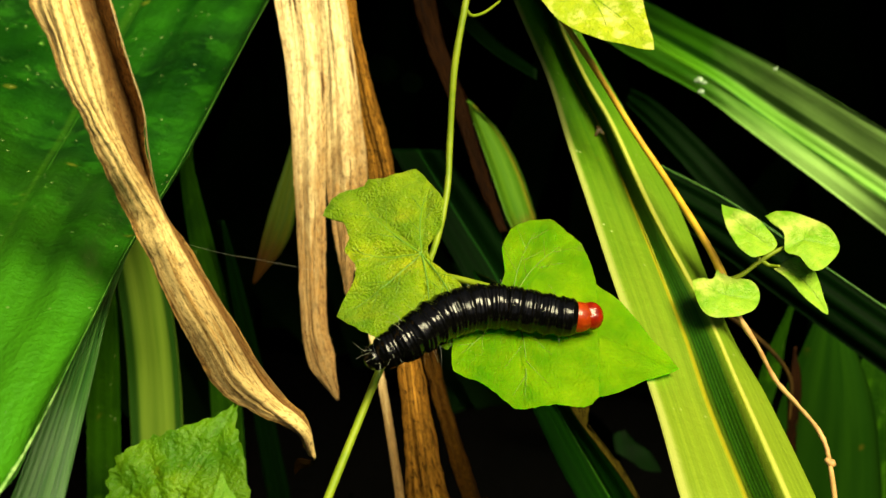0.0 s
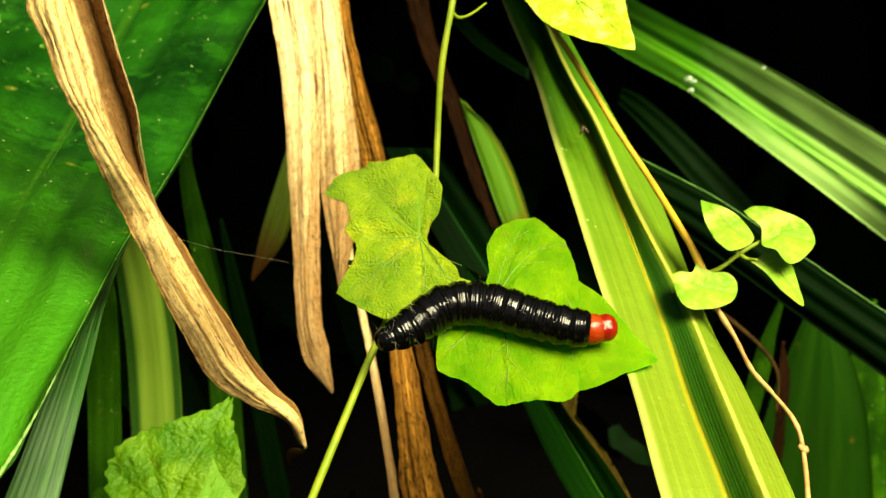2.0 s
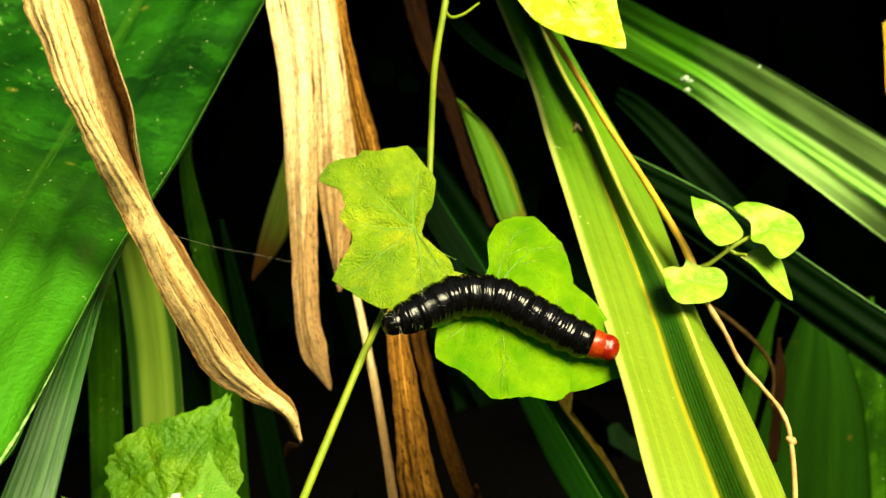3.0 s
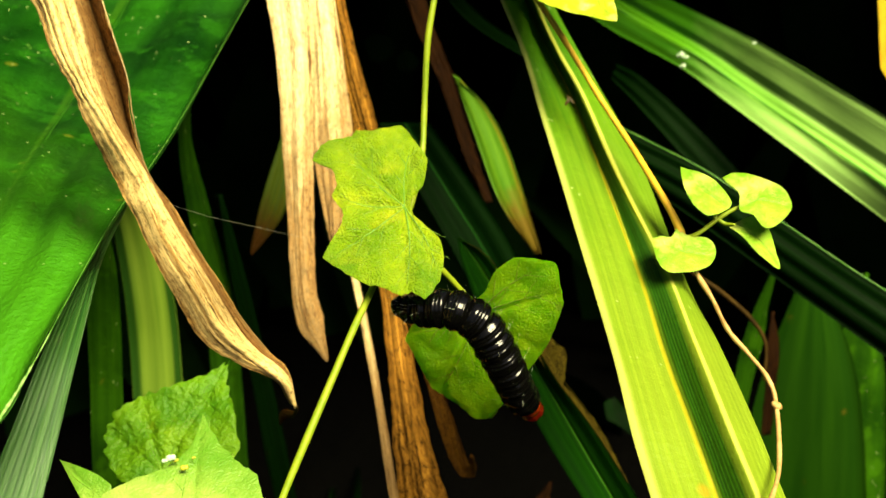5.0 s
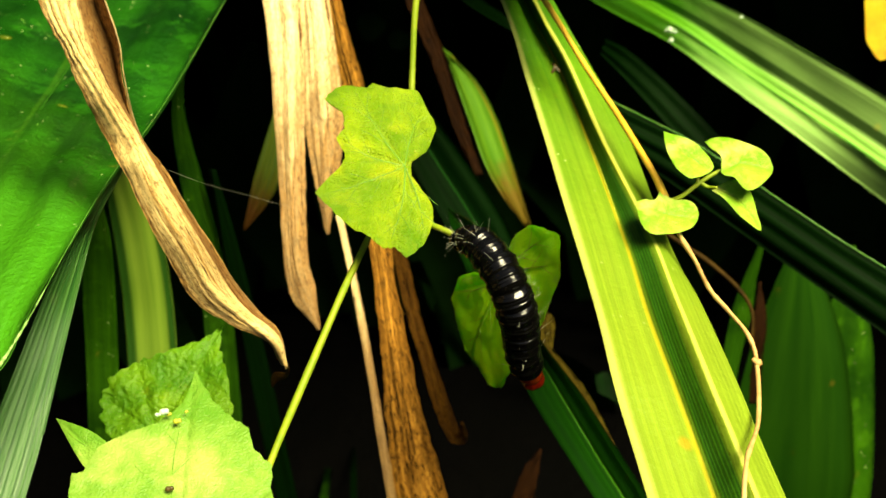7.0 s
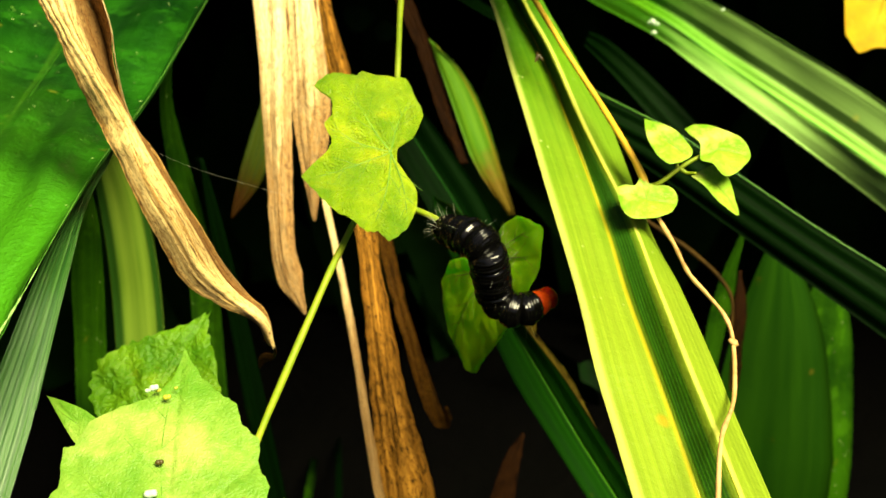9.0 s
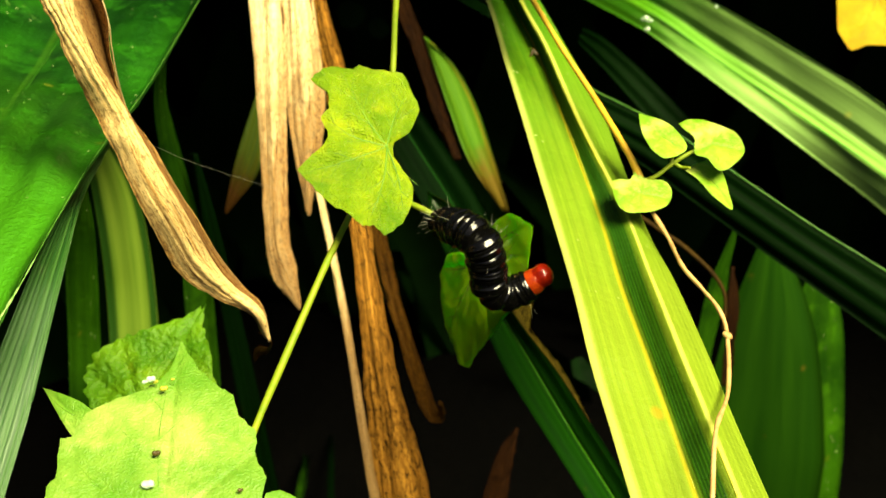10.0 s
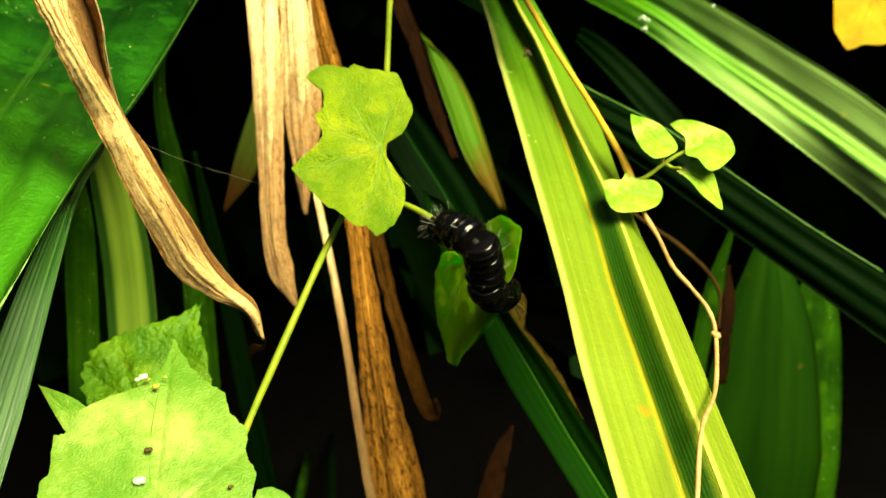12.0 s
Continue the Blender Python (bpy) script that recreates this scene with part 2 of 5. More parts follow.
def strap_green(name, dark, light, lines=26.0, gloss=0.38, spots=0.5, spot_colour=(0.25, 0.16, 0.02), thin=0.2, stripes=(), spec=0.22, sharp=1.0, mottle=0.0, age_and_light=None, scuffs=0.0):
    """A long leaf: parallel veins along it, blotches, pin spots, waxy gloss."""
    mat, nt, b, out = nodes_of(name)
    veins = noise_of(nt, coords(nt, (lines, 0.7, 1)), 1.0, 3.0, 0.6)
    fine = noise_of(nt, coords(nt, (lines * 4, 2.0, 1)), 1.0, 3.0, 0.6)
    blot = noise_of(nt, coords(nt, (1, 1, 1), False), 45.0, 4.0, 0.6)
    w = 0.12 / sharp
    col = ramp(nt, veins, [(max(0.5 - w, 0), dark), (min(0.5 + w, 1), light)])
    k = 0.45 * min(sharp, 1.0)
    col = mix(nt, ramp(nt, fine, [(0.45, (0, 0, 0)), (0.62, (k, k, k))]), col, dark)
    mid = tuple((a + c) / 2 for a, c in zip(dark, light))
    col = mix(nt, ramp(nt, blot, [(0.35, (0, 0, 0)), (0.7, (0.55, 0.55, 0.55))]), col, mid)
    if mottle:
        cloud = noise_of(nt, coords(nt, (1, 1, 1), False, (2, 5, 1)), 26.0, 6.0, 0.62)
        col = mix(nt, ramp(nt, cloud, [(0.42, (mottle,) * 3), (0.62, (0, 0, 0))]), col, tuple(0.5 * c for c in dark))
        pale = noise_of(nt, coords(nt, (1, 1, 1), False, (4, 4, 9)), 90.0, 7.0, 0.68)
        col = mix(nt, ramp(nt, pale, [(0.53, (0, 0, 0)), (0.58, (0.4 * mottle,) * 3)]), col, tuple(1.25 * c for c in light))
        flake = node(nt, "TexVoronoi", Scale=650.0)
        nt.links.new(coords(nt, (1, 1, 1), False), flake.inputs["Vector"])
        rare = noise_of(nt, coords(nt, (1, 1, 1), False, (7, 2, 4)), 300.0, 1.0)
        fl = ramp(nt, flake.outputs["Distance"], [(0.08, (1, 1, 1)), (0.16, (0, 0, 0))])
        fl = mix(nt, 1.0, fl, ramp(nt, rare, [(0.56, (0, 0, 0)), (0.62, (0.8, 0.8, 0.8))]), "MULTIPLY")
        col = mix(nt, fl, col, (0.35, 0.45, 0.16))
    if age_and_light:   # the leaf turns colour between two places along it: browning, painted-in light
        first, last, colour, amount = age_and_light
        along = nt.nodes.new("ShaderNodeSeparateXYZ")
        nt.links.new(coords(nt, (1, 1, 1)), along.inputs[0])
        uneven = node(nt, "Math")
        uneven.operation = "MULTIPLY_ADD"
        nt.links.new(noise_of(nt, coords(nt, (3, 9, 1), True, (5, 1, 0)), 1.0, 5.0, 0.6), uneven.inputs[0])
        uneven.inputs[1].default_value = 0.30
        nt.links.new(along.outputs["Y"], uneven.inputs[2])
        end_mask = ramp(nt, uneven.outputs[0], [(first + 0.15, (0, 0, 0)), (last + 0.15, (amount,) * 3)])
        col = mix(nt, end_mask, col, mix(nt, ramp(nt, veins, [(0.35, (0, 0, 0)), (0.65, (1, 1, 1))]), tuple(0.7 * c for c in colour), colour))
    if stripes:
        sp = nt.nodes.new("ShaderNodeSeparateXYZ")
        nt.links.new(coords(nt, (1, 1, 1)), sp.inputs[0])
        wob = node(nt, "Math")
        wob.operation = "MULTIPLY_ADD"
        nt.links.new(fine, wob.inputs[0])
        wob.inputs[1].default_value = 0.03
        nt.links.new(sp.outputs["X"], wob.inputs[2])
        for centre, half, colour, amount in stripes:
            k = amount
            mask = ramp(nt, wob.outputs[0], [(max(centre - half, 0), (0, 0, 0)), (max(centre - half * 0.5, 0), (k, k, k)), (min(centre + half * 0.5, 1), (k, k, k)), (min(centre + half, 1), (0, 0, 0))])
            col = mix(nt, mask, col, colour)
    if scuffs:
        scratch = noise_of(nt, coords(nt, (26, 150, 1), True, (2, 8, 0)), 1.0, 3.0, 0.7)
        where = noise_of(nt, coords(nt, (2.5, 5, 1), True, (9, 4, 0)), 1.0, 2.0, 0.5)
        sc = mix(nt, 1.0, ramp(nt, scratch, [(0.63, (0, 0, 0)), (0.72, (scuffs,) * 3)]), ramp(nt, where, [(0.54, (0, 0, 0)), (0.66, (1, 1, 1))]), "MULTIPLY")
        col = mix(nt, sc, col, (0.13, 0.30, 0.04))
    vor = node(nt, "TexVoronoi", Scale=150.0)
    nt.links.new(coords(nt, (1, 1, 1), False), vor.inputs["Vector"])
    keep = noise_of(nt, coords(nt, (1, 1, 1), False, (3, 1, 2)), 90.0, 2.0)
    dots = ramp(nt, vor.outputs["Distance"], [(0.10, (1, 1, 1)), (0.20, (0, 0, 0))])
    dots = mix(nt, 1.0, dots, ramp(nt, keep, [(0.60, (0, 0, 0)), (0.66, (spots, spots, spots))]), "MULTIPLY")
    col = mix(nt, dots, col, spot_colour)
    nt.links.new(col, b.inputs["Base Color"])
    b.inputs["Specular IOR Level"].default_value = spec
    nt.links.new(ramp(nt, blot, [(0.3, (gloss - 0.08,) * 3), (0.75, (gloss + 0.14,) * 3)]), b.inputs["Roughness"])
    h = mix(nt, 0.5, veins, fine)
    if mottle:
        h = mix(nt, 0.6, h, noise_of(nt, coords(nt, (1, 1, 1), False, (6, 6, 2)), 800.0, 4.0, 0.6))
    nrm = bump(nt, b, h, 0.5 + 0.4 * mottle, 0.0004 + 0.0004 * mottle)
    see_through(nt, b, out, mix(nt, 0.5, col, light), thin, nrm)
    return mat


def dry_straw(name, dark, mid, light, patches=0.5, lines=34.0, thin=0.10, browning=0.0, inner=None, gloss=0.15, rim=0.0, flecks=0.85, streaks=0.7):
    """A dead strap leaf: crisp fibres along it, brown decay, dark cracks and specks."""
    mat, nt, b, out = nodes_of(name)
    fib = noise_of(nt, coords(nt, (lines * 1.5, 4.0, 1)), 1.0, 6.0, 0.75)
    crack = noise_of(nt, coords(nt, (lines * 0.6, 4.5, 1), True, (4, 9, 0)), 1.0, 7.0, 0.75)
    decay = noise_of(nt, coords(nt, (3, 12, 1)), 1.0, 8.0, 0.75)
    streak = noise_of(nt, coords(nt, (lines * 0.8, 30.0, 1), True, (7, 3, 0)), 1.0, 6.0, 0.75)
    speck = noise_of(nt, coords(nt, (lines * 1.5, 80.0, 1), True, (1, 2, 0)), 1.0, 4.0, 0.8)
    half = tuple((x + y) / 2 for x, y in zip(mid, light))
    col = ramp(nt, fib, [(0.36, mid), (0.42, half), (0.49, light)])
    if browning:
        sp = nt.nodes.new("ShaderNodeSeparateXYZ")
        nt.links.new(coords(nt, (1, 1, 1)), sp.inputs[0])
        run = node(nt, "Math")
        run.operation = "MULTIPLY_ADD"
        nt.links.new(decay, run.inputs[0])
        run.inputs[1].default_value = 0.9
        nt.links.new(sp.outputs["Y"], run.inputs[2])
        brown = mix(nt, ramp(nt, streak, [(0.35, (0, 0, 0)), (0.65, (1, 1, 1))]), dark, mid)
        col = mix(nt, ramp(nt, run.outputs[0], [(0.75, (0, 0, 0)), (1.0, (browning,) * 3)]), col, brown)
    col = mix(nt, ramp(nt, streak, [(0.53, (0, 0, 0)), (0.61, (streaks, streaks, streaks))]), col, tuple(0.6 * x + 0.4 * y for x, y in zip(mid, dark)))
    if inner:
        si = nt.nodes.new("ShaderNodeSeparateXYZ")
        nt.links.new(coords(nt, (1, 1, 1)), si.inputs[0])
        col = mix(nt, ramp(nt, si.outputs["X"], [(0.50, (0, 0, 0)), (0.55, (0.85, 0.85, 0.85)), (0.80, (0.85, 0.85, 0.85)), (0.86, (0, 0, 0))]), col, inner)
    if rim:   # brown decay creeping in from both edges
        sr = nt.nodes.new("ShaderNodeSeparateXYZ")
        nt.links.new(coords(nt, (1, 1, 1)), sr.inputs[0])
        edge = node(nt, "Math")
        edge.operation = "MULTIPLY_ADD"
        nt.links.new(decay, edge.inputs[0])
        edge.inputs[1].default_value = 0.5
        nt.links.new(sr.outputs["X"], edge.inputs[2])
        k = rim
        rotten = mix(nt, ramp(nt, speck, [(0.40, (0, 0, 0)), (0.58, (1, 1, 1))]), mid, dark)
        col = mix(nt, ramp(nt, edge.outputs[0], [(0.26, (k, k, k)), (0.36, (0, 0, 0)), (0.98, (0, 0, 0)), (1.0, (k, k, k))]), col, rotten)
    p = patches
    rust = mix(nt, ramp(nt, streak, [(0.35, (0, 0, 0)), (0.65, (1, 1, 1))]), dark, half)
    col = mix(nt, ramp(nt, decay, [(0.60 - 0.20 * p, (0, 0, 0)), (0.71 - 0.2 * p, (0.85, 0.85, 0.85))]), col, rust)
    col = mix(nt, ramp(nt, crack, [(0.585, (0, 0, 0)), (0.62, (0.95, 0.95, 0.95))]), col, dark)
    col = mix(nt, ramp(nt, speck, [(0.53, (0, 0, 0)), (0.575, (flecks, flecks, flecks))]), col, dark)
    nt.links.new(col, b.inputs["Base Color"])
    b.inputs["Roughness"].default_value = 0.7
    b.inputs["Specular IOR Level"].default_value = gloss
    nrm = bump(nt, b, mix(nt, 0.5, fib, crack), 1.0, 0.0008)
    see_through(nt, b, out, col, thin, nrm)
    return mat


def soft_leaf(name, dark, light, yellow, yellowing=0.3, gloss=0.42, cells=1.0, thin=0.28, holes=0.4, patchwork=110.0, patch=85.0, relief=0.5, through=(0.06, 0.42, 0.004), even=False, spec=0.2):
    """A thin broad leaf: a net of small veins, yellowing patches, pale pin spots."""
    mat, nt, b, out = nodes_of(name)
    ob = coords(nt, (1, 1, 1), False)
    grain = noise_of(nt, ob, 3400.0 * cells, 2.0, 0.5)
    pucker = noise_of(nt, ob, 900.0 * cells, 3.0, 0.55)
    big = noise_of(nt, ob, patchwork, 4.0, 0.6)
    col = ramp(nt, big, [(0.33, dark), (0.66, light)])
    col = mix(nt, ramp(nt, pucker, [(0.40, (0.3, 0.3, 0.3)), (0.60, (0, 0, 0))]), col, dark)
    yel = noise_of(nt, coords(nt, (1, 1, 1), False, (0.3, 0.1, 0.2)), patch, 5.0, 0.65)
    y = yellowing
    col = mix(nt, ramp(nt, yel, [(0.66 - 0.25 * y, (0, 0, 0)), (0.86 - 0.25 * y, (0.8, 0.8, 0.8))]), col, yellow)
    vor = node(nt, "TexVoronoi", Scale=170.0)
    nt.links.new(ob, vor.inputs["Vector"])
    keep = noise_of(nt, coords(nt, (1, 1, 1), False, (1, 4, 2)), 120.0, 1.0)
    dots = ramp(nt, vor.outputs["Distance"], [(0.07, (1, 1, 1)), (0.13, (0, 0, 0))])
    dots = mix(nt, 1.0, dots, ramp(nt, keep, [(0.60, (0, 0, 0)), (0.64, (holes,) * 3)]), "MULTIPLY")
    col = mix(nt, dots, col, (0.30, 0.20, 0.05))
    nt.links.new(col, b.inputs["Base Color"])
    b.inputs["Roughness"].default_value = gloss
    b.inputs["Specular IOR Level"].default_value = spec
    hgt = mix(nt, 0.18, grain, pucker)
    nrm = bump(nt, b, hgt, 1.0, 0.0009 * relief)
    see_through(nt, b, out, mix(nt, 1.0 if even else 0.8, col, through), thin, None if even else nrm)
    return mat


def plain(name, a, c, scale, rough, metal_bump=0.3, dist=0.0003, spec=0.4):
    mat, nt, b, out = nodes_of(name)
    n1 = noise_of(nt, coords(nt, (1, 1, 1), False), scale, 5.0, 0.65)
    nt.links.new(ramp(nt, n1, [(0.3, a), (0.7, c)]), b.inputs["Base Color"])
    b.inputs["Roughness"].default_value = rough
    b.inputs["Specular IOR Level"].default_value = spec
    bump(nt, b, n1, metal_bump, dist)
    return mat


# lower end made lighter along the leaf: the stronger light there is painted in
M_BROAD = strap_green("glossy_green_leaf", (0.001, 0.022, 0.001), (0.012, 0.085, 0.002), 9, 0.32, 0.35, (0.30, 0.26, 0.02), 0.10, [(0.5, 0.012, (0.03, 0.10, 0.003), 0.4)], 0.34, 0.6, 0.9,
                      age_and_light=(0.34, 0.70, (0.038, 0.175, 0.003), 0.9), scuffs=0.9)
# wide dark stripe: shade of the channel's turned-away side, put into the colour
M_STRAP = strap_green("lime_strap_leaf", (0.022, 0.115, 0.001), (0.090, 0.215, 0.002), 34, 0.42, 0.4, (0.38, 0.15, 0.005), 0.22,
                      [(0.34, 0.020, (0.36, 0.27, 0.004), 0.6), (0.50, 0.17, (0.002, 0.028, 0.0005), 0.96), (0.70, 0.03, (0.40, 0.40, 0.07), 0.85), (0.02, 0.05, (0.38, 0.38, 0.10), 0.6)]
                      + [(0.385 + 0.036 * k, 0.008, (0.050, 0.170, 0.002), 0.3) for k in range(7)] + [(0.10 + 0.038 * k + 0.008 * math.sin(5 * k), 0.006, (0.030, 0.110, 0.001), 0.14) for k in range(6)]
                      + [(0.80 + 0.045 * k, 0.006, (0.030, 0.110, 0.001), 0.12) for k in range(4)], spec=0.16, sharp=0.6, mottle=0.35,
                      age_and_light=(0.20, 0.62, (0.215, 0.275, 0.016), 0.72))
# far end paled for sky gloss and groove darkened for shade, both by colour
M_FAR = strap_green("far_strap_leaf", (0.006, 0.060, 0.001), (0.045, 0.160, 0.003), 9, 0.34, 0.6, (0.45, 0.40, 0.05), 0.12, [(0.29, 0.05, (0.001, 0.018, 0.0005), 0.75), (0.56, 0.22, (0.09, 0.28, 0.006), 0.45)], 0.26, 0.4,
                    age_and_light=(0.32, 0.60, (0.245, 0.420, 0.100), 0.88))
# M_DEEP and M_UNDERLEAF: deep shade is put into these near-black greens
M_DEEP = strap_green("shade_darkened_leaf", (0.0004, 0.003, 0.0001), (0.0008, 0.008, 0.0002), 14, 0.6, 0.3, (0.03, 0.02, 0.004), 0.08, spec=0.02)
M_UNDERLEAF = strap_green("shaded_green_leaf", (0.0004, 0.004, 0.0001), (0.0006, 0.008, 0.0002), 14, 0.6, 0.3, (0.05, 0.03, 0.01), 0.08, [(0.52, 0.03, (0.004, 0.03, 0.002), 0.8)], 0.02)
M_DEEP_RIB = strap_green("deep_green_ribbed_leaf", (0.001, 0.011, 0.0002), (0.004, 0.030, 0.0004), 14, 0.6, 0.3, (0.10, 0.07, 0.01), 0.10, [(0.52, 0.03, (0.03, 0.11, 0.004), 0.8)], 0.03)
M_GREY = strap_green("grey_green_leaf", (0.005, 0.034, 0.004), (0.042, 0.110, 0.018), 26, 0.34, 0.2, (0.2, 0.2, 0.1), 0.08, spec=0.34)
M_PALE = strap_green("pale_old_leaf", (0.034, 0.095, 0.003), (0.180, 0.260, 0.026), 5, 0.55, 0.7, (0.20, 0.07, 0.01), 0.15, [(0.06, 0.16, (0.004, 0.035, 0.002), 0.9), (0.95, 0.14, (0.004, 0.035, 0.002), 0.9)], 0.12, 0.5)
M_SHORT = strap_green("fresh_short_leaf", (0.020, 0.100, 0.002), (0.110, 0.220, 0.008), 6, 0.5, 0.7, (0.20, 0.07, 0.01), 0.2, [(0.95, 0.12, (0.20, 0.16, 0.01), 0.6)], 0.12, 0.5, age_and_light=(0.70, 1.0, (0.150, 0.055, 0.008), 0.75))
M_TIP = strap_green("yellow_tipped_leaf", (0.006, 0.026, 0.0005), (0.050, 0.055, 0.001), 10, 0.5, 0.6, (0.10, 0.03, 0.005), 0.2, spec=0.06, age_and_light=(0.62, 0.98, (0.040, 0.008, 0.001), 0.8))
M_DRY = dry_straw("straw_dry_leaf", (0.055, 0.018, 0.003), (0.370, 0.170, 0.026), (0.840, 0.610, 0.250), 0.32, 30, inner=(0.120, 0.036, 0.002), browning=0.2, gloss=0.08, rim=0.8, flecks=0.6, streaks=0.45)
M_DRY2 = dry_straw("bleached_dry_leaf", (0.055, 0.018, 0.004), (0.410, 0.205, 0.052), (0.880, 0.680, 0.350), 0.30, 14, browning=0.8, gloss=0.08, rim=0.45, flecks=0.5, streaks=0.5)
M_BROWN = dry_straw("brown_dry_leaf", (0.010, 0.003, 0.0004), (0.085, 0.026, 0.001), (0.480, 0.220, 0.028), 0.9, 11, gloss=0.04, rim=0.5)
# rust brown set far below its own tone, with the shade painted in
M_RUST = dry_straw("shade_darkened_rust_leaf", (0.0012, 0.0004, 0.0002), (0.004, 0.0012, 0.0003), (0.018, 0.006, 0.001), 0.6, 16, thin=0.03, gloss=0.03)
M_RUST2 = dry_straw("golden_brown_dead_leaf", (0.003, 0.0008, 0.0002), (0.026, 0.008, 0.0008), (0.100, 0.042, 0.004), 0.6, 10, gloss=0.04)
M_VINE = soft_leaf("vine_leaf_green", (0.085, 0.190, 0.001), (0.280, 0.370, 0.003), (0.520, 0.470, 0.006), 0.5, 0.32, thin=0.42, relief=0.75, through=(0.22, 0.46, 0.002), spec=0.28)
# greener than M_VINE: the look of this leaf in shade is in its colour
M_VINE2 = soft_leaf("lower_vine_leaf_green", (0.155, 0.350, 0.001), (0.420, 0.600, 0.003), (0.540, 0.640, 0.008), 0.15, 0.30, thin=0.70, relief=0.8, patchwork=170.0, through=(0.05, 0.70, 0.001), even=True, spec=0.14)
M_NEAR = soft_leaf("near_leaf_green", (0.045, 0.160, 0.002), (0.200, 0.310, 0.042), (0.390, 0.410, 0.110), 0.45, 0.40, patchwork=70, patch=60.0, relief=0.25)
M_MINT = soft_leaf("wrinkled_leaf_green", (0.028, 0.115, 0.001), (0.125, 0.250, 0.002), (0.26, 0.30, 0.006), 0.3, 0.5, 0.35, relief=0.9)
# low leaves behind: M_UNDER and M_UNDER2 carry their dimness as base colour
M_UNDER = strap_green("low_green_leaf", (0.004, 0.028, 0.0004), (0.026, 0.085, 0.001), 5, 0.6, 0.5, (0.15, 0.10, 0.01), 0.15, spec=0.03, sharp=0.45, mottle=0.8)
M_UNDER2 = strap_green("shade_dimmed_leaf", (0.0012, 0.012, 0.0002), (0.011, 0.042, 0.001), 5, 0.6, 0.4, (0.10, 0.06, 0.006), 0.15, spec=0.03, sharp=0.6)
M_SPROUT = soft_leaf("sprout_leaf_green", (0.100, 0.260, 0.005), (0.260, 0.400, 0.025), (0.56, 0.56, 0.14), 0.6, 0.4, patch=150.0, relief=0.25)
M_YELLOW = soft_leaf("yellowing_leaf", (0.200, 0.300, 0.004), (0.380, 0.430, 0.010), (0.720, 0.640, 0.200), 0.7, 0.5, patch=330.0)
M_GOLD = soft_leaf("golden_dying_leaf", (0.320, 0.200, 0.002), (0.440, 0.300, 0.004), (0.50, 0.10, 0.005), 0.5, 0.55, patch=220.0)
M_STEM = plain("green_stem", (0.085, 0.140, 0.002), (0.170, 0.205, 0.006), 400, 0.5, spec=0.25)
M_VEIN = plain("leaf_vein", (0.040, 0.120, 0.001), (0.085, 0.180, 0.003), 500, 0.55)
M_RIB = plain("green_rib", (0.020, 0.110, 0.006), (0.060, 0.170, 0.010), 300, 0.45)
M_RIB3 = plain("dark_rib", (0.006, 0.045, 0.002), (0.022, 0.085, 0.003), 200, 0.5, spec=0.15)
M_RIB2 = plain("yellow_rib", (0.200, 0.220, 0.008), (0.300, 0.300, 0.020), 300, 0.5)
M_RIM = plain("scuffed_pale_edge", (0.010, 0.080, 0.002), (0.100, 0.220, 0.030), 900, 0.7, spec=0.15)
M_SCUFF = plain("frayed_leaf_edge", (0.040, 0.180, 0.010), (0.280, 0.400, 0.140), 1400, 0.8, 0.6, 0.0005, spec=0.1)
M_TWIG = plain("ochre_twig", (0.300, 0.160, 0.006), (0.470, 0.290, 0.014), 300, 0.5)
M_TWIG2 = plain("pale_brown_twig", (0.200, 0.090, 0.020), (0.480, 0.300, 0.110), 260, 0.6)
M_TWIG3 = plain("brown_branch", (0.006, 0.003, 0.0005), (0.034, 0.018, 0.002), 300, 0.7, spec=0.05)
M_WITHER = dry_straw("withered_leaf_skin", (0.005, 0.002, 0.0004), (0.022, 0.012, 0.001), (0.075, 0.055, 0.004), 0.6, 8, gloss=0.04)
# soil and thicket: near-black base colours that hold the deep shade
M_SOIL = plain("shade_toned_soil", (0.0004, 0.0004, 0.0004), (0.0009, 0.0008, 0.0007), 30, 0.95, 0.8, 0.01, 0.02)
M_SHADE = plain("shade_toned_thicket_leaf", (0.002, 0.010, 0.001), (0.005, 0.022, 0.002), 30, 0.8, 0.2, 0.001, 0.05)
M_WHITE = plain("white_lichen", (0.20, 0.32, 0.20), (0.42, 0.52, 0.38), 1500, 0.9)
M_SILK = plain("silk", (0.20, 0.21, 0.16), (0.34, 0.35, 0.28), 900, 0.35)
M_FLY = plain("fly_brown", (0.020, 0.012, 0.003), (0.070, 0.045, 0.006), 2000, 0.4)


def shell_black():
    mat, nt, b, out = nodes_of("wet_black_skin")
    ob = coords(nt, (1, 1, 1), False)
    n1 = noise_of(nt, ob, 1500, 4, 0.6)
    n2 = noise_of(nt, ob, 500, 3, 0.6)
    nt.links.new(ramp(nt, n1, [(0.3, (0.0006, 0.0006, 0.0006)), (0.7, (0.0015, 0.0014, 0.0012))]), b.inputs["Base Color"])
    nt.links.new(ramp(nt, n2, [(0.3, (0.10,) * 3), (0.7, (0.20,) * 3)]), b.inputs["Roughness"])
    b.inputs["Specular IOR Level"].default_value = 0.26
    wrinkle = noise_of(nt, coords(nt, (350, 2200, 350), False), 1.0, 3, 0.6)
    bump(nt, b, mix(nt, 0.6, n2, wrinkle), 0.35, 0.0003)
    return mat


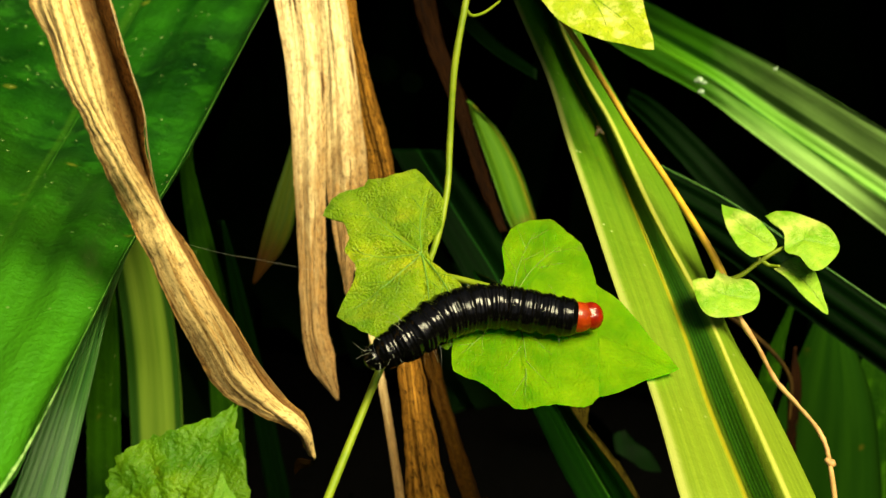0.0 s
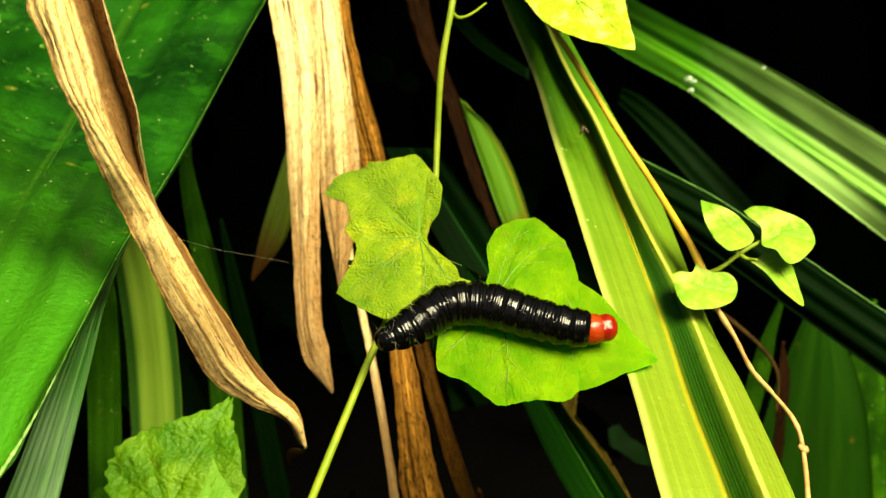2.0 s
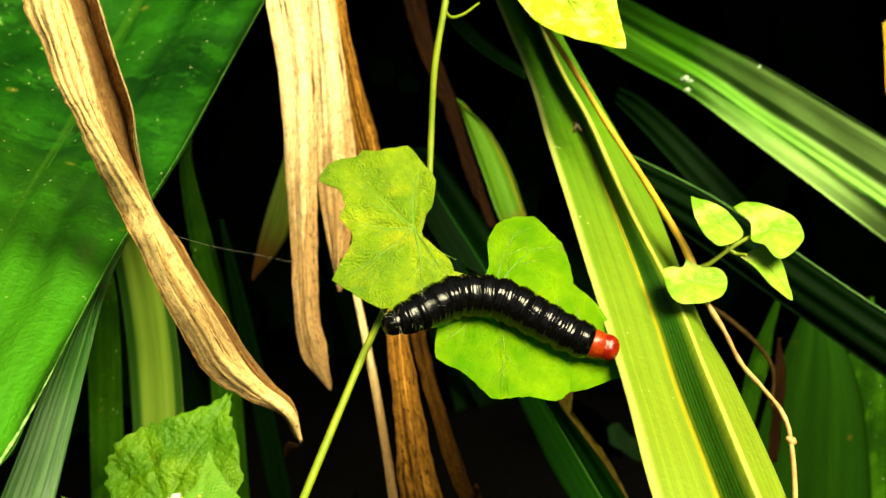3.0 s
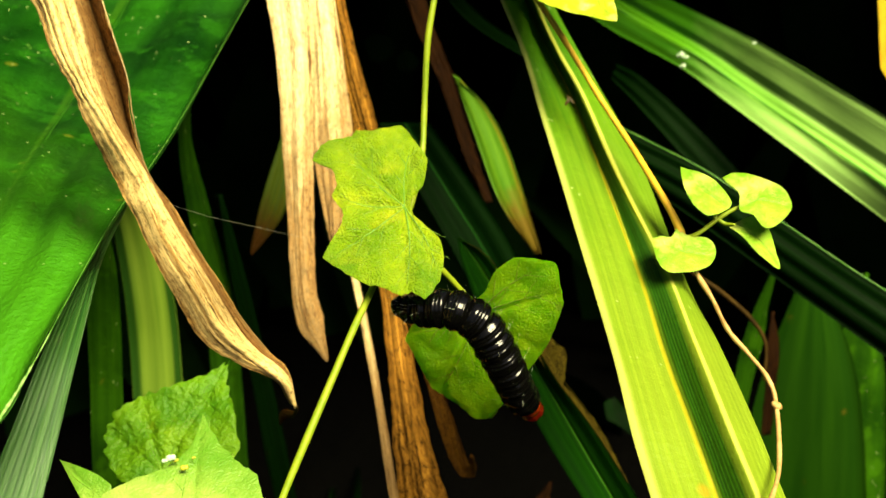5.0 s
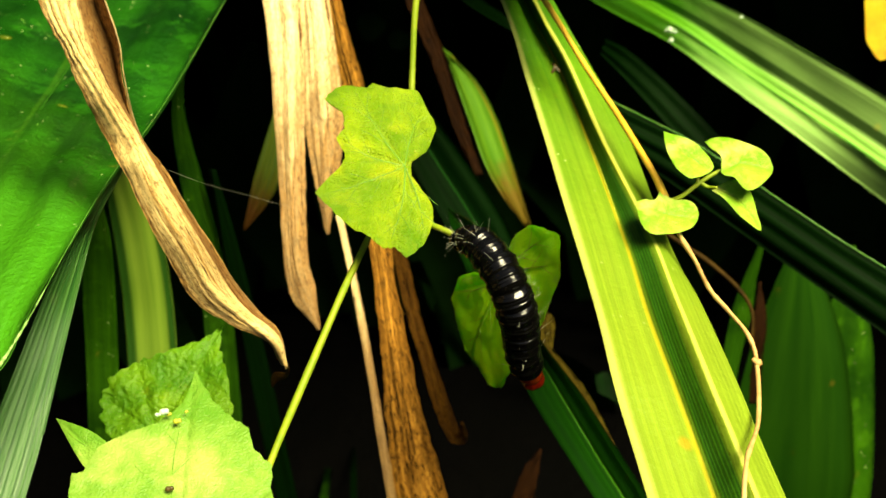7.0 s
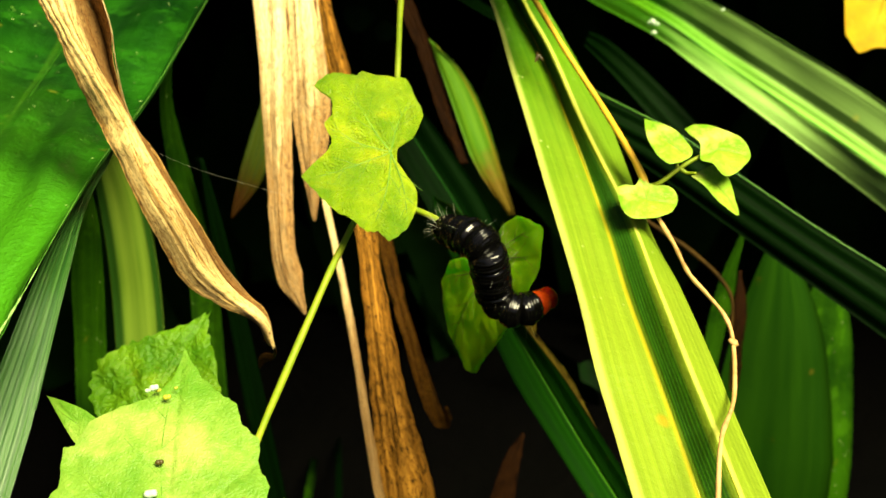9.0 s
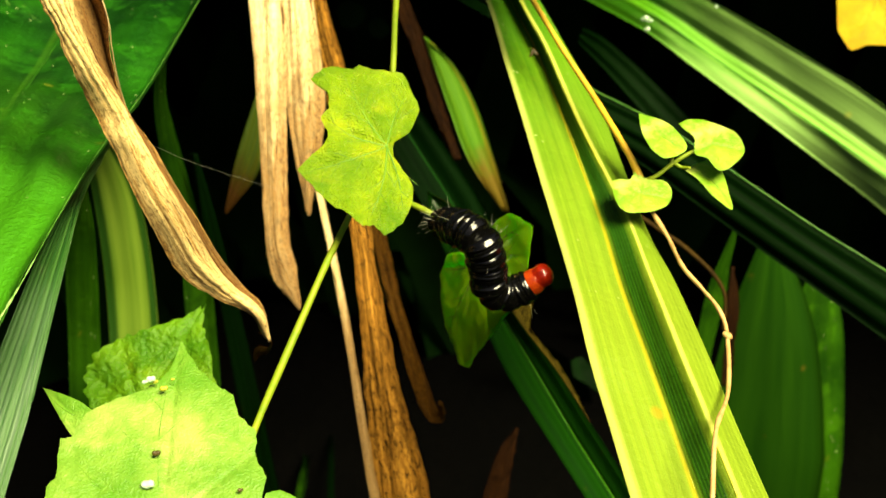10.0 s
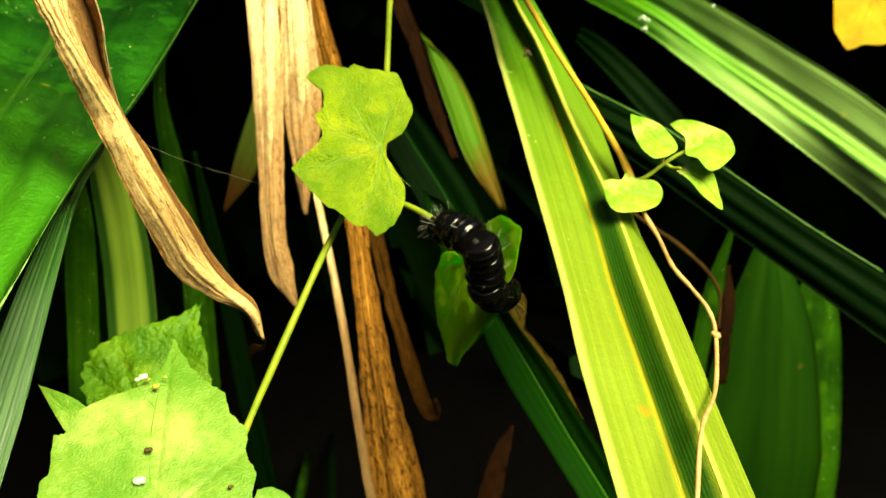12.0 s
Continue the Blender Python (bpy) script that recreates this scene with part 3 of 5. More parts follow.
def shell_red(name, dark, light):
    mat, nt, b, out = nodes_of(name)
    n1 = noise_of(nt, coords(nt, (1, 1, 1), False), 900, 4, 0.6)
    nt.links.new(ramp(nt, n1, [(0.3, dark), (0.7, light)]), b.inputs["Base Color"])
    b.inputs["Roughness"].default_value = 0.22
    b.inputs["Specular IOR Level"].default_value = 0.24
    bump(nt, b, n1, 0.5, 0.0003)
    return mat


M_BLACK = shell_black()
M_RED = shell_red("red_head_shell", (0.090, 0.003, 0.001), (0.190, 0.009, 0.001))
M_COLLAR = shell_red("orange_collar_skin", (0.130, 0.010, 0.001), (0.260, 0.030, 0.002))

# ---- ground and the dark of the thicket ----
def ground_mesh():
    xs = [-60, -20, -6, -2.5] + [-1.5 + 0.1 * i for i in range(31)] + [2.5, 6, 20, 60]
    ys = [-60, -20, -6, -2] + [-1 + 0.1 * i for i in range(31)] + [3, 6, 20, 60]
    grid = []
    for y in ys:
        row = []
        for x in xs:
            row.append(Vector((x, y, 0.03 * noise.noise(Vector((x * 3, y * 3, 0))))))
        grid.append(row)
    cols = len(xs)
    verts = [p for r in grid for p in r]
    faces = [[i * cols + j, i * cols + j + 1, (i + 1) * cols + j + 1, (i + 1) * cols + j] for i in range(len(ys) - 1) for j in range(cols - 1)]
    return mesh_from("ground", verts, faces, None, M_SOIL)


tagged(new("ground", ground_mesh()), "bare soil under the plants, toned black for deep shade", "ground", kind="structure")


def heap_of_blades(name, count, seed, place, material):
    """Many simple arching leaves in one mesh. place(rnd) gives base, lean, length, width, lift."""
    rnd = random.Random(seed)
    verts, faces, uvs = [], [], []
    for _ in range(count):
        p, d, up, length, width, sag = place(rnd)
        side = d.cross(up).normalized()
        o = len(verts)
        n = 6
        for i in range(n + 1):
            f = i / n
            c = p + d * length * f - Vector((0, 0, 1)) * sag * f * f
            w = width * math.sin(math.pi * (0.12 + 0.86 * f)) ** 0.7
            for s, z in ((-1, 0.25), (0, 0.0), (1, 0.25)):
                verts.append(c + side * w * s + up * w * z)
                uvs.append(((s + 1) / 2, f))
        for i in range(n):
            for j in range(2):
                a = o + i * 3 + j
                faces.append([a, a + 1, a + 4, a + 3])
    return mesh_from(name, verts, faces, uvs, material)


def back_place(r):
    p = Vector((r.uniform(-0.5, 0.5), r.uniform(0.36, 0.98), -0.02))
    d = Vector((r.uniform(-0.5, 0.5), r.uniform(-0.3, 0.2), 1)).normalized()
    return p, d, Vector((r.uniform(-0.6, 0.6), -1, 0.2)).normalized(), r.uniform(0.12, 0.34) + 0.25 * max(0, p.y - 0.45), r.uniform(0.008, 0.018), r.uniform(0.0, 0.08)


# leaves added out of view overhead, to keep sun off the deeper leaves
def shade_roof_place(r):
    away = r.uniform(0.23, 1.0)
    across = r.uniform(-0.6, 0.75)
    if away < 0.34 and 0.09 < across < 0.20:   # the gap left in the added roof, through which the sun comes in
        across += 0.3
    q = BASE @ Vector((across, away, 0.02 + 0.215 * away + r.uniform(0, 0.20)))
    t = r.uniform(0, 2 * math.pi)
    d = Vector((math.cos(t), math.sin(t) * 0.5 + 0.5, r.uniform(0.0, 0.4))).normalized()
    return q, d, Vector((r.uniform(-0.3, 0.3), r.uniform(-0.4, 0.2), 1)).normalized(), r.uniform(0.08, 0.18), r.uniform(0.012, 0.026), r.uniform(0.0, 0.03)


# ring of tall leaves added out of view, cutting off light from the low sky
def added_hedge_place(r):
    t = r.uniform(0, 2 * math.pi)
    rad = r.uniform(1.35, 1.75)
    p = Vector((math.sin(t) * rad, 0.1 - math.cos(t) * rad, r.uniform(-0.05, 0.75)))
    d = Vector((r.uniform(-0.6, 0.6), r.uniform(-0.6, 0.6), 1)).normalized()
    return p, d, Vector((-math.sin(t) + r.uniform(-0.5, 0.5), math.cos(t) + r.uniform(-0.5, 0.5), 0.2)).normalized(), r.uniform(0.4, 0.7), r.uniform(0.03, 0.06), r.uniform(0.0, 0.2)


tagged(new("hedge", heap_of_blades("hedge", 1500, 21, added_hedge_place, M_SHADE)), "unseen undergrowth added all round to block low sky light", "hedge", kind="stuff")
tagged(new("thicket", heap_of_blades("thicket", 520, 5, back_place, M_SHADE)), "mass of strap leaves behind, deep shade put into their dark colour", "foliage", kind="stuff")
tagged(new("added_shade_foliage", heap_of_blades("added_shade_foliage", 4200, 8, shade_roof_place, M_SHADE)), "dense unseen leaves added overhead to shade the clump", "foliage", kind="stuff")


# ---- strap leaves of the clump ----
def strap(name, label, category, mesh, group="", ribs=()):
    ob = tagged(new(name, mesh), label, category, group)
    rails = CURVES.get(mesh.name.split(".")[0])
    if rails and not ribs:
        ribs = [(0, 0.06, mesh.materials[0], 0.0, "leaf_edge"), (len(rails) - 1, 0.06, mesh.materials[0], 0.0, "leaf_edge")]
    for index, r, material, lift, *kind in ribs:
        c = CURVES[mesh.name.split(".")[0]][index]
        line = [p + Vector((0, -lift / 1000, 0)) for p in c[::4]]
        part(kind[0] if kind else "midrib", tube_mesh("midrib", line, [r / 1000, r / 1000], material, 6, 4 * len(line)), ob)
    return ob


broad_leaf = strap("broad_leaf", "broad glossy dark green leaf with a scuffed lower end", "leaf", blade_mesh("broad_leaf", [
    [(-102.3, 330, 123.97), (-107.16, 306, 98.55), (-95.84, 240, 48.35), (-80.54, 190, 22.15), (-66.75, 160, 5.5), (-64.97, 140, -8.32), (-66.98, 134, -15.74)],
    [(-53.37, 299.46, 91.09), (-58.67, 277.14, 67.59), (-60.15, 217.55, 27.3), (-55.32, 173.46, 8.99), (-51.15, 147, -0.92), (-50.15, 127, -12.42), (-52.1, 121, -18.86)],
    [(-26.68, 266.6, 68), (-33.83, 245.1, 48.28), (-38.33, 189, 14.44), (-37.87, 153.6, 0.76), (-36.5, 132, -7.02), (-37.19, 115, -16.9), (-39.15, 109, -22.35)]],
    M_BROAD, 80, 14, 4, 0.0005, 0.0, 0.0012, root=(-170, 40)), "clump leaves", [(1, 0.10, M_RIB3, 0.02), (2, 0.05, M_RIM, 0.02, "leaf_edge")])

scuff = [p + Vector((0, -0.0001, 0)) for p in CURVES["broad_leaf"][2][58:81:2]]
part("scuffed_edge", tube_mesh("scuffed_edge", scuff, [0.00002, 0.00008, 0.00018, 0.00020], M_SCUFF, 6, 90, 0.9), broad_leaf, "pale frayed lower edge")

strap("strap_leaf", "bright lime strap leaf, pleated, with yellow stripes and a dark channel", "leaf", blade_mesh("strap_leaf", [
    [(9.09, 212, 50.28), (11.54, 205, 40.38), (15.85, 196, 27.23), (18.24, 189, 16.97), (20.91, 176, 4.01), (22.87, 162, -7.16), (24.36, 149, -16.57), (25.43, 138, -25.21), (26.75, 131, -32.13), (28.86, 119.8, -43.2)],
    [(13.48, 214, 50.76), (16.46, 207, 38.93), (20.27, 199, 27.64), (24.05, 193, 18.62), (27.57, 181, 5.74), (30.22, 165, -7.66), (31.64, 152, -17.92), (33.27, 141, -26.39), (34.65, 135, -32.5), (36.86, 125.4, -42.28)],
    [(15.42, 208, 49.33), (18.05, 201, 36.9), (21.32, 194, 26.95), (24.86, 188, 18.39), (28.94, 177, 5.61), (33.58, 162, -8.25), (35.01, 149, -16.9), (36.55, 137, -25.64), (38.24, 131, -32.12), (40.94, 121.4, -42.49)],
    [(18.09, 212, 50.28), (21.15, 205, 37.63), (24.85, 198, 27.95), (28.1, 193, 20.78), (33.23, 181, 7.36), (37.07, 164, -10.18), (39.09, 153, -17.7), (41.09, 141, -26.89), (42.96, 135, -33.71), (45.95, 125.4, -44.62)]],
    M_STRAP, 90, 16, 20, 0.00005, 0.0, 0.0004, root=(150, 240)), "clump leaves", [(1, 0.10, M_RIB2, 0.05), (2, 0.14, M_RIB2, 0.05)])

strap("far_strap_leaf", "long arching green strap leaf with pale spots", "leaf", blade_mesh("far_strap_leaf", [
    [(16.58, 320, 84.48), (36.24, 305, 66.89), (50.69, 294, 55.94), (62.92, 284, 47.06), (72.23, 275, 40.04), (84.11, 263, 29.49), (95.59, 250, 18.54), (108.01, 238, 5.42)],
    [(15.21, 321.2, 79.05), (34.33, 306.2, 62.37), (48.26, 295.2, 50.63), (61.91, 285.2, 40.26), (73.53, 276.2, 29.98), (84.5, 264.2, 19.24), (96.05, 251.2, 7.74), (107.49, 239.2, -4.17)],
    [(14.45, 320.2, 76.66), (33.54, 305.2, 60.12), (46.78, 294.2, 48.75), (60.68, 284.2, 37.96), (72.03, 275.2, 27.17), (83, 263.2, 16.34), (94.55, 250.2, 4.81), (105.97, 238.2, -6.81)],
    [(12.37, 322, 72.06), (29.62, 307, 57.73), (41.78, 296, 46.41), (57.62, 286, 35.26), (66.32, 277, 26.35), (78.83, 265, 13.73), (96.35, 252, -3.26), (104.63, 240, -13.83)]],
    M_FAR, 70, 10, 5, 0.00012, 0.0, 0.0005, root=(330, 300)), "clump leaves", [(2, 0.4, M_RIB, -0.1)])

strap("strap_leaf", "short fresh green leaf with a browned tip", "leaf", blade_mesh("short_leaf", [
    [(4.63, 272, 32.96), (7.31, 271, 25.27), (10.7, 270, 15.11), (14.93, 269, 3.76), (22.24, 268, -7.56)],
    [(6.5, 270, 30.42), (11.8, 269, 24.99), (16.05, 268, 17.13), (19.37, 267, 7.35), (23.61, 266, -7.56)]], M_SHORT, 40, 12, 1, 0.0002), "clump leaves")
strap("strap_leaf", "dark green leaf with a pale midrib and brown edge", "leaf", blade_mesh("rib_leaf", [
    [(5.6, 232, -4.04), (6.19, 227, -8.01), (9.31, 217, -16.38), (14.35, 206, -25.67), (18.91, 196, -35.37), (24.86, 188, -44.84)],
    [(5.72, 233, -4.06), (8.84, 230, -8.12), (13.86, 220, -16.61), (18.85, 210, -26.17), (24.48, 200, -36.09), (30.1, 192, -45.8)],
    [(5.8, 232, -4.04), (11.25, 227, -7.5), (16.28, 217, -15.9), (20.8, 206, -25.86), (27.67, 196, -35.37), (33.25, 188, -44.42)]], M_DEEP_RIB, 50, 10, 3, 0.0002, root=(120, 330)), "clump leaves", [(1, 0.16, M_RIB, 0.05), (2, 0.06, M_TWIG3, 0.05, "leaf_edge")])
strap("dry_edge", "thin rusty dry leaf edge beside a green leaf", "dry leaf", blade_mesh("dry_edge", [
    [(13.35, 212, -11.27), (19.97, 207, -25.61), (24.12, 203, -31.65), (27.91, 199, -36.36), (31.88, 195, -43.46)],
    [(14.43, 214, -10.42), (21.57, 209, -25.3), (25.82, 205, -31.41), (29.3, 200, -36.18), (32.92, 196, -43.69)]], M_WITHER, 40, 4, 0, 0, 0, 0.0006, 0.0006))
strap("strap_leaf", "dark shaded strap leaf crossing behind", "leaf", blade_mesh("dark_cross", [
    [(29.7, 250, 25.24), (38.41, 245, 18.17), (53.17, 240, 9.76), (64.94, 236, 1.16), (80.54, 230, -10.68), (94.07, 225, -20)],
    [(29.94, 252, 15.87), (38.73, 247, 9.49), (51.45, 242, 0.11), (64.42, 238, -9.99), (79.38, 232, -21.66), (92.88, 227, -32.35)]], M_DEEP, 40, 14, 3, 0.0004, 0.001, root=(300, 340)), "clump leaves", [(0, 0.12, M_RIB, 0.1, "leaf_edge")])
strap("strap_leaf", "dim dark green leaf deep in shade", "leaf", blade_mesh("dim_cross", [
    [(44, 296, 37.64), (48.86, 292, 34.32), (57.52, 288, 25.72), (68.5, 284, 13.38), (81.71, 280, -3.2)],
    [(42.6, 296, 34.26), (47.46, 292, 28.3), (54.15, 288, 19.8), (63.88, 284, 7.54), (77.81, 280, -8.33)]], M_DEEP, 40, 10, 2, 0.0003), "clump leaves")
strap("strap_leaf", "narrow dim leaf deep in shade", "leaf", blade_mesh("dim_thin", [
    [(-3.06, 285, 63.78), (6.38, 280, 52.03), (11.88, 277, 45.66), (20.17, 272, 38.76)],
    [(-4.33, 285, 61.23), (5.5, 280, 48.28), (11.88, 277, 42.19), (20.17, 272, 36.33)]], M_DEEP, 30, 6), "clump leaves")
strap("strap_leaf", "grey-green narrow leaf with fine ribs", "leaf", blade_mesh("grey_leaf", [
    [(-49.36, 205, 9.25), (-46.04, 178, 0.87), (-40.69, 146, -6.78), (-41.24, 134, -14.9), (-43.34, 127, -24.9), (-44.9, 122, -31.55)],
    [(-47.76, 206, 9.29), (-44.14, 179, 0.88), (-38.87, 148, -5.88), (-37.6, 136, -13.3), (-37.97, 129, -22.41), (-38.72, 124, -30.96)]], M_GREY, 50, 24, 7, 0.00010, root=(-90, 220)), "clump leaves", [(1, 0.12, M_GREY, 0.05, "leaf_edge")])


def upright(label, l, r, mat, d, root, pleats=2):
    """A dim upright leaf behind; l and r are its edges as (x, z) in mm at the depth d."""
    strap("strap_leaf", label, "leaf", blade_mesh("upright_leaf", [[(x, d + 6 * i, z) for i, (x, z) in enumerate(l)], [(x, d + 4 + 6 * i, z) for i, (x, z) in enumerate(r)]], mat, 44, 10, pleats, 0.0003, 0.001, root=root), "clump leaves")


upright("dim pale old leaf standing upright", [(-62.88, 5.92), (-62.7, -4.05), (-62.57, -15.68), (-63.07, -27.86), (-63.56, -50.38)],
        [(-58.91, 7.15), (-55.2, -1.84), (-53.77, -13.6), (-53.45, -28.32), (-53.79, -51.14)], M_PALE, 236, (-55, 302))
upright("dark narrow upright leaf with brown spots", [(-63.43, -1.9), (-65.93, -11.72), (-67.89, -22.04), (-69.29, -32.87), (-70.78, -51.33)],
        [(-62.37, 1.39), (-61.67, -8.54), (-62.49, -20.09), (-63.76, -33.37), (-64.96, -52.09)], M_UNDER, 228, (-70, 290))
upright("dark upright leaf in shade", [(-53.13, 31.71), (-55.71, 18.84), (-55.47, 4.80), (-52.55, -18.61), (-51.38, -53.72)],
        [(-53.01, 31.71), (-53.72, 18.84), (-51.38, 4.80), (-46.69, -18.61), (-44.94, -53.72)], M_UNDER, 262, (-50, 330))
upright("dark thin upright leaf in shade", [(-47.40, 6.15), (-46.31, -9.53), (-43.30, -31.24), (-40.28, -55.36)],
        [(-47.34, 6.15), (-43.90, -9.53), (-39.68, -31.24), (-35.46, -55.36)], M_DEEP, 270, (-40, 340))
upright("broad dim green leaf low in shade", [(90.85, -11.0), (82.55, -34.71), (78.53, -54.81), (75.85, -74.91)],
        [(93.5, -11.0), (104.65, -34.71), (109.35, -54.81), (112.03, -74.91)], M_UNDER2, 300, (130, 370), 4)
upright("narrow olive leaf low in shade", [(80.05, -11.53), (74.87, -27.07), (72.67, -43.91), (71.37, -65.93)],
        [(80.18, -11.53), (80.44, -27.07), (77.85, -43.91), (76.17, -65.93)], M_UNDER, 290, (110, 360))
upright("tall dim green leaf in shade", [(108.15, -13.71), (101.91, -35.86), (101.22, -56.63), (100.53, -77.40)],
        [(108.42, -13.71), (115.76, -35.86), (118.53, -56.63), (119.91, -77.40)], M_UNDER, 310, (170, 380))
strap("strap_leaf", "small yellow-green leaf with a rusty tip", "leaf", blade_mesh("yellow_tip", [
    [(-31.06, 285, 33.23), (-35.27, 283, 19.09), (-39.41, 281, 5.15), (-42.15, 280, -7.38)],
    [(-28.62, 286, 33.34), (-31.59, 284, 17.89), (-34.26, 282, 2.65), (-41.77, 280, -7.88)]], M_TIP, 40, 10, 2, 0.0003), "clump leaves")

# ---- dead leaves ----
strap("dry_leaf", "twisted straw-coloured dead leaf, rolled open above, ending in a curled tip", "dry leaf", blade_mesh("dry_leaf", [
    [(-42.28, 125.2, 28.02), (-41.05, 125.2, 24.66), (-38.39, 126.2, 18.09), (-35.99, 126.7, 12.79), (-34.47, 128.2, 8.36), (-33.06, 131.7, 3.88), (-30.7, 133.2, -1.43), (-28.13, 137.2, -8.82), (-25.2, 143.2, -15.93), (-21.12, 148.2, -19.59), (-17.06, 149.2, -21.93), (-15.82, 154, -25.52)],
    [(-39.27, 124, 27.75), (-38.16, 124, 24.43), (-36.8, 125, 18.2), (-34.53, 125.5, 12.95), (-32.28, 127, 8.57), (-30.43, 130.5, 4.02), (-28.54, 132, -1.12), (-25.45, 136, -8.14), (-23.09, 142, -14.65), (-19.96, 147, -18.45), (-16.46, 148, -21.22), (-15.63, 152.8, -25.32)],
    [(-36.89, 124, 27.75), (-36.06, 124, 24.43), (-34.4, 124, 18.89), (-33.38, 125.8, 13.43), (-31.79, 128, 9.21), (-29.49, 131.5, 4.17), (-27.27, 133, -0.83), (-23.8, 137, -7.59), (-22.26, 147, -14.05), (-19.69, 151, -18.28), (-16.68, 153, -21.53), (-15.66, 153.8, -25.49)],
    [(-36.81, 132.5, 29.65), (-36.4, 132.5, 26.1), (-34.45, 132.5, 19.89), (-33.05, 134.3, 14.46), (-32.38, 136.5, 9.82), (-30.43, 136, 4.31), (-27.95, 140, -0.69), (-24.44, 144, -7.78), (-21.7, 149, -13.78), (-19.08, 152, -17.99), (-16.51, 154, -21.39), (-15.65, 154, -25.52)],
    [(-33.88, 126, 28.2), (-33.15, 126, 24.82), (-31.54, 127, 18.66), (-30.54, 129, 14.17), (-30.66, 132, 9.79), (-30.13, 136, 4.31), (-27.7, 140, -0.69), (-24.25, 144, -7.78), (-21.5, 149, -13.78), (-18.81, 152, -17.99), (-16.37, 154, -21.39), (-15.61, 154, -25.52)]],
    M_DRY, 130, 12, 9, 0.00017, 0, 0.0005, 0.0003), "dead leaves", [(4, 0.10, M_DRY2, 0.05, "rolled_edge")])
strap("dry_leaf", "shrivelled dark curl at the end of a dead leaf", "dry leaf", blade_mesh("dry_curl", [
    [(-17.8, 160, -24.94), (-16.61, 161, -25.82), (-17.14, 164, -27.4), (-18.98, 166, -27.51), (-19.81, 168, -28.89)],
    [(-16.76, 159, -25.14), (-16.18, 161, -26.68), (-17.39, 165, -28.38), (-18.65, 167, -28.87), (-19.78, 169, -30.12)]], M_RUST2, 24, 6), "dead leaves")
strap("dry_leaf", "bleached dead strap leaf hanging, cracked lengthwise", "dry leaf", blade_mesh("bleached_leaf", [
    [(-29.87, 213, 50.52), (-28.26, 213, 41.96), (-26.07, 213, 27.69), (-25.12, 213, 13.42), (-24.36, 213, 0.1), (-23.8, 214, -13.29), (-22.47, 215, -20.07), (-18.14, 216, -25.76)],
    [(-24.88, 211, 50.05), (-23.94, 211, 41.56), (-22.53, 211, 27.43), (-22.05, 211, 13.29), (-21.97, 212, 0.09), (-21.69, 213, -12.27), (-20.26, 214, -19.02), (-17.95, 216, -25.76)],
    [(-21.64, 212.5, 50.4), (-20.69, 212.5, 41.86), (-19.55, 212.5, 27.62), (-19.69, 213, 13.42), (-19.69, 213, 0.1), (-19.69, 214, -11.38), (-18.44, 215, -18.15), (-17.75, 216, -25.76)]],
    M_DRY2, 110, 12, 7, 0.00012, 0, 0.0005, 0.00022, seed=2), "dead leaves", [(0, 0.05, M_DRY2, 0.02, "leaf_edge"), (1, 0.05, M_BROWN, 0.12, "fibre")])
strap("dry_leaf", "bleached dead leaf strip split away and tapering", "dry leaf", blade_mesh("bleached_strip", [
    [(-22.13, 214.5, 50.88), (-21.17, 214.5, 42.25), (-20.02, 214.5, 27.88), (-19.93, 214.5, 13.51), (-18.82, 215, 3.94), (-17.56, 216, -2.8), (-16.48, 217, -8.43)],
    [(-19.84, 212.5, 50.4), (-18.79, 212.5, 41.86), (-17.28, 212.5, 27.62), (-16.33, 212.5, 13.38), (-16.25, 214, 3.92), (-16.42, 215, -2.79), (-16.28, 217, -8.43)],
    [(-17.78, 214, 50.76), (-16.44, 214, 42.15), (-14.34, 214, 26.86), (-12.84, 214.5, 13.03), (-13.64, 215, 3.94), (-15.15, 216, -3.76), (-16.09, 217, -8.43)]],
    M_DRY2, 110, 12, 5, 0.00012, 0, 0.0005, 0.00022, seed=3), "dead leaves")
strap("dry_leaf", "brown dead strap leaf hanging behind, ragged", "dry leaf", blade_mesh("brown_leaf", [
    [(-20.91, 224, 53.13), (-18.63, 223, 40.94), (-15.77, 222, 25.88), (-13.03, 221, 13.92), (-10.61, 220, 0.1), (-8.61, 219, -13.6), (-6.98, 217, -28.98), (-5.98, 216, -42.36), (-4.73, 216, -55.86), (-2.38, 222, -85.18)],
    [(-18.44, 222, 52.66), (-16.39, 221, 39.58), (-13.36, 220, 25.65), (-10.37, 219, 13.79), (-8.18, 218, 0.1), (-6.4, 217, -14.44), (-4.42, 215, -28.71), (-2.29, 214, -42.44), (0.1, 214, -55.35), (4.54, 221, -84.8)],
    [(-16.91, 224, 53.13), (-14.54, 223, 37.95), (-11.5, 222, 25.88), (-8.39, 221, 13.92), (-6.29, 220, 0.1), (-4.3, 219, -15.55), (-1.94, 217, -28.98), (1.16, 216, -42.84), (4.92, 216, -55.86), (10.51, 222, -85.18)]],
    M_BROWN, 120, 12, 6, 0.00014, 0, 0.0005, 0.00035, seed=4), "dead leaves", [(1, 0.06, M_RUST, 0.1, "fibre")])
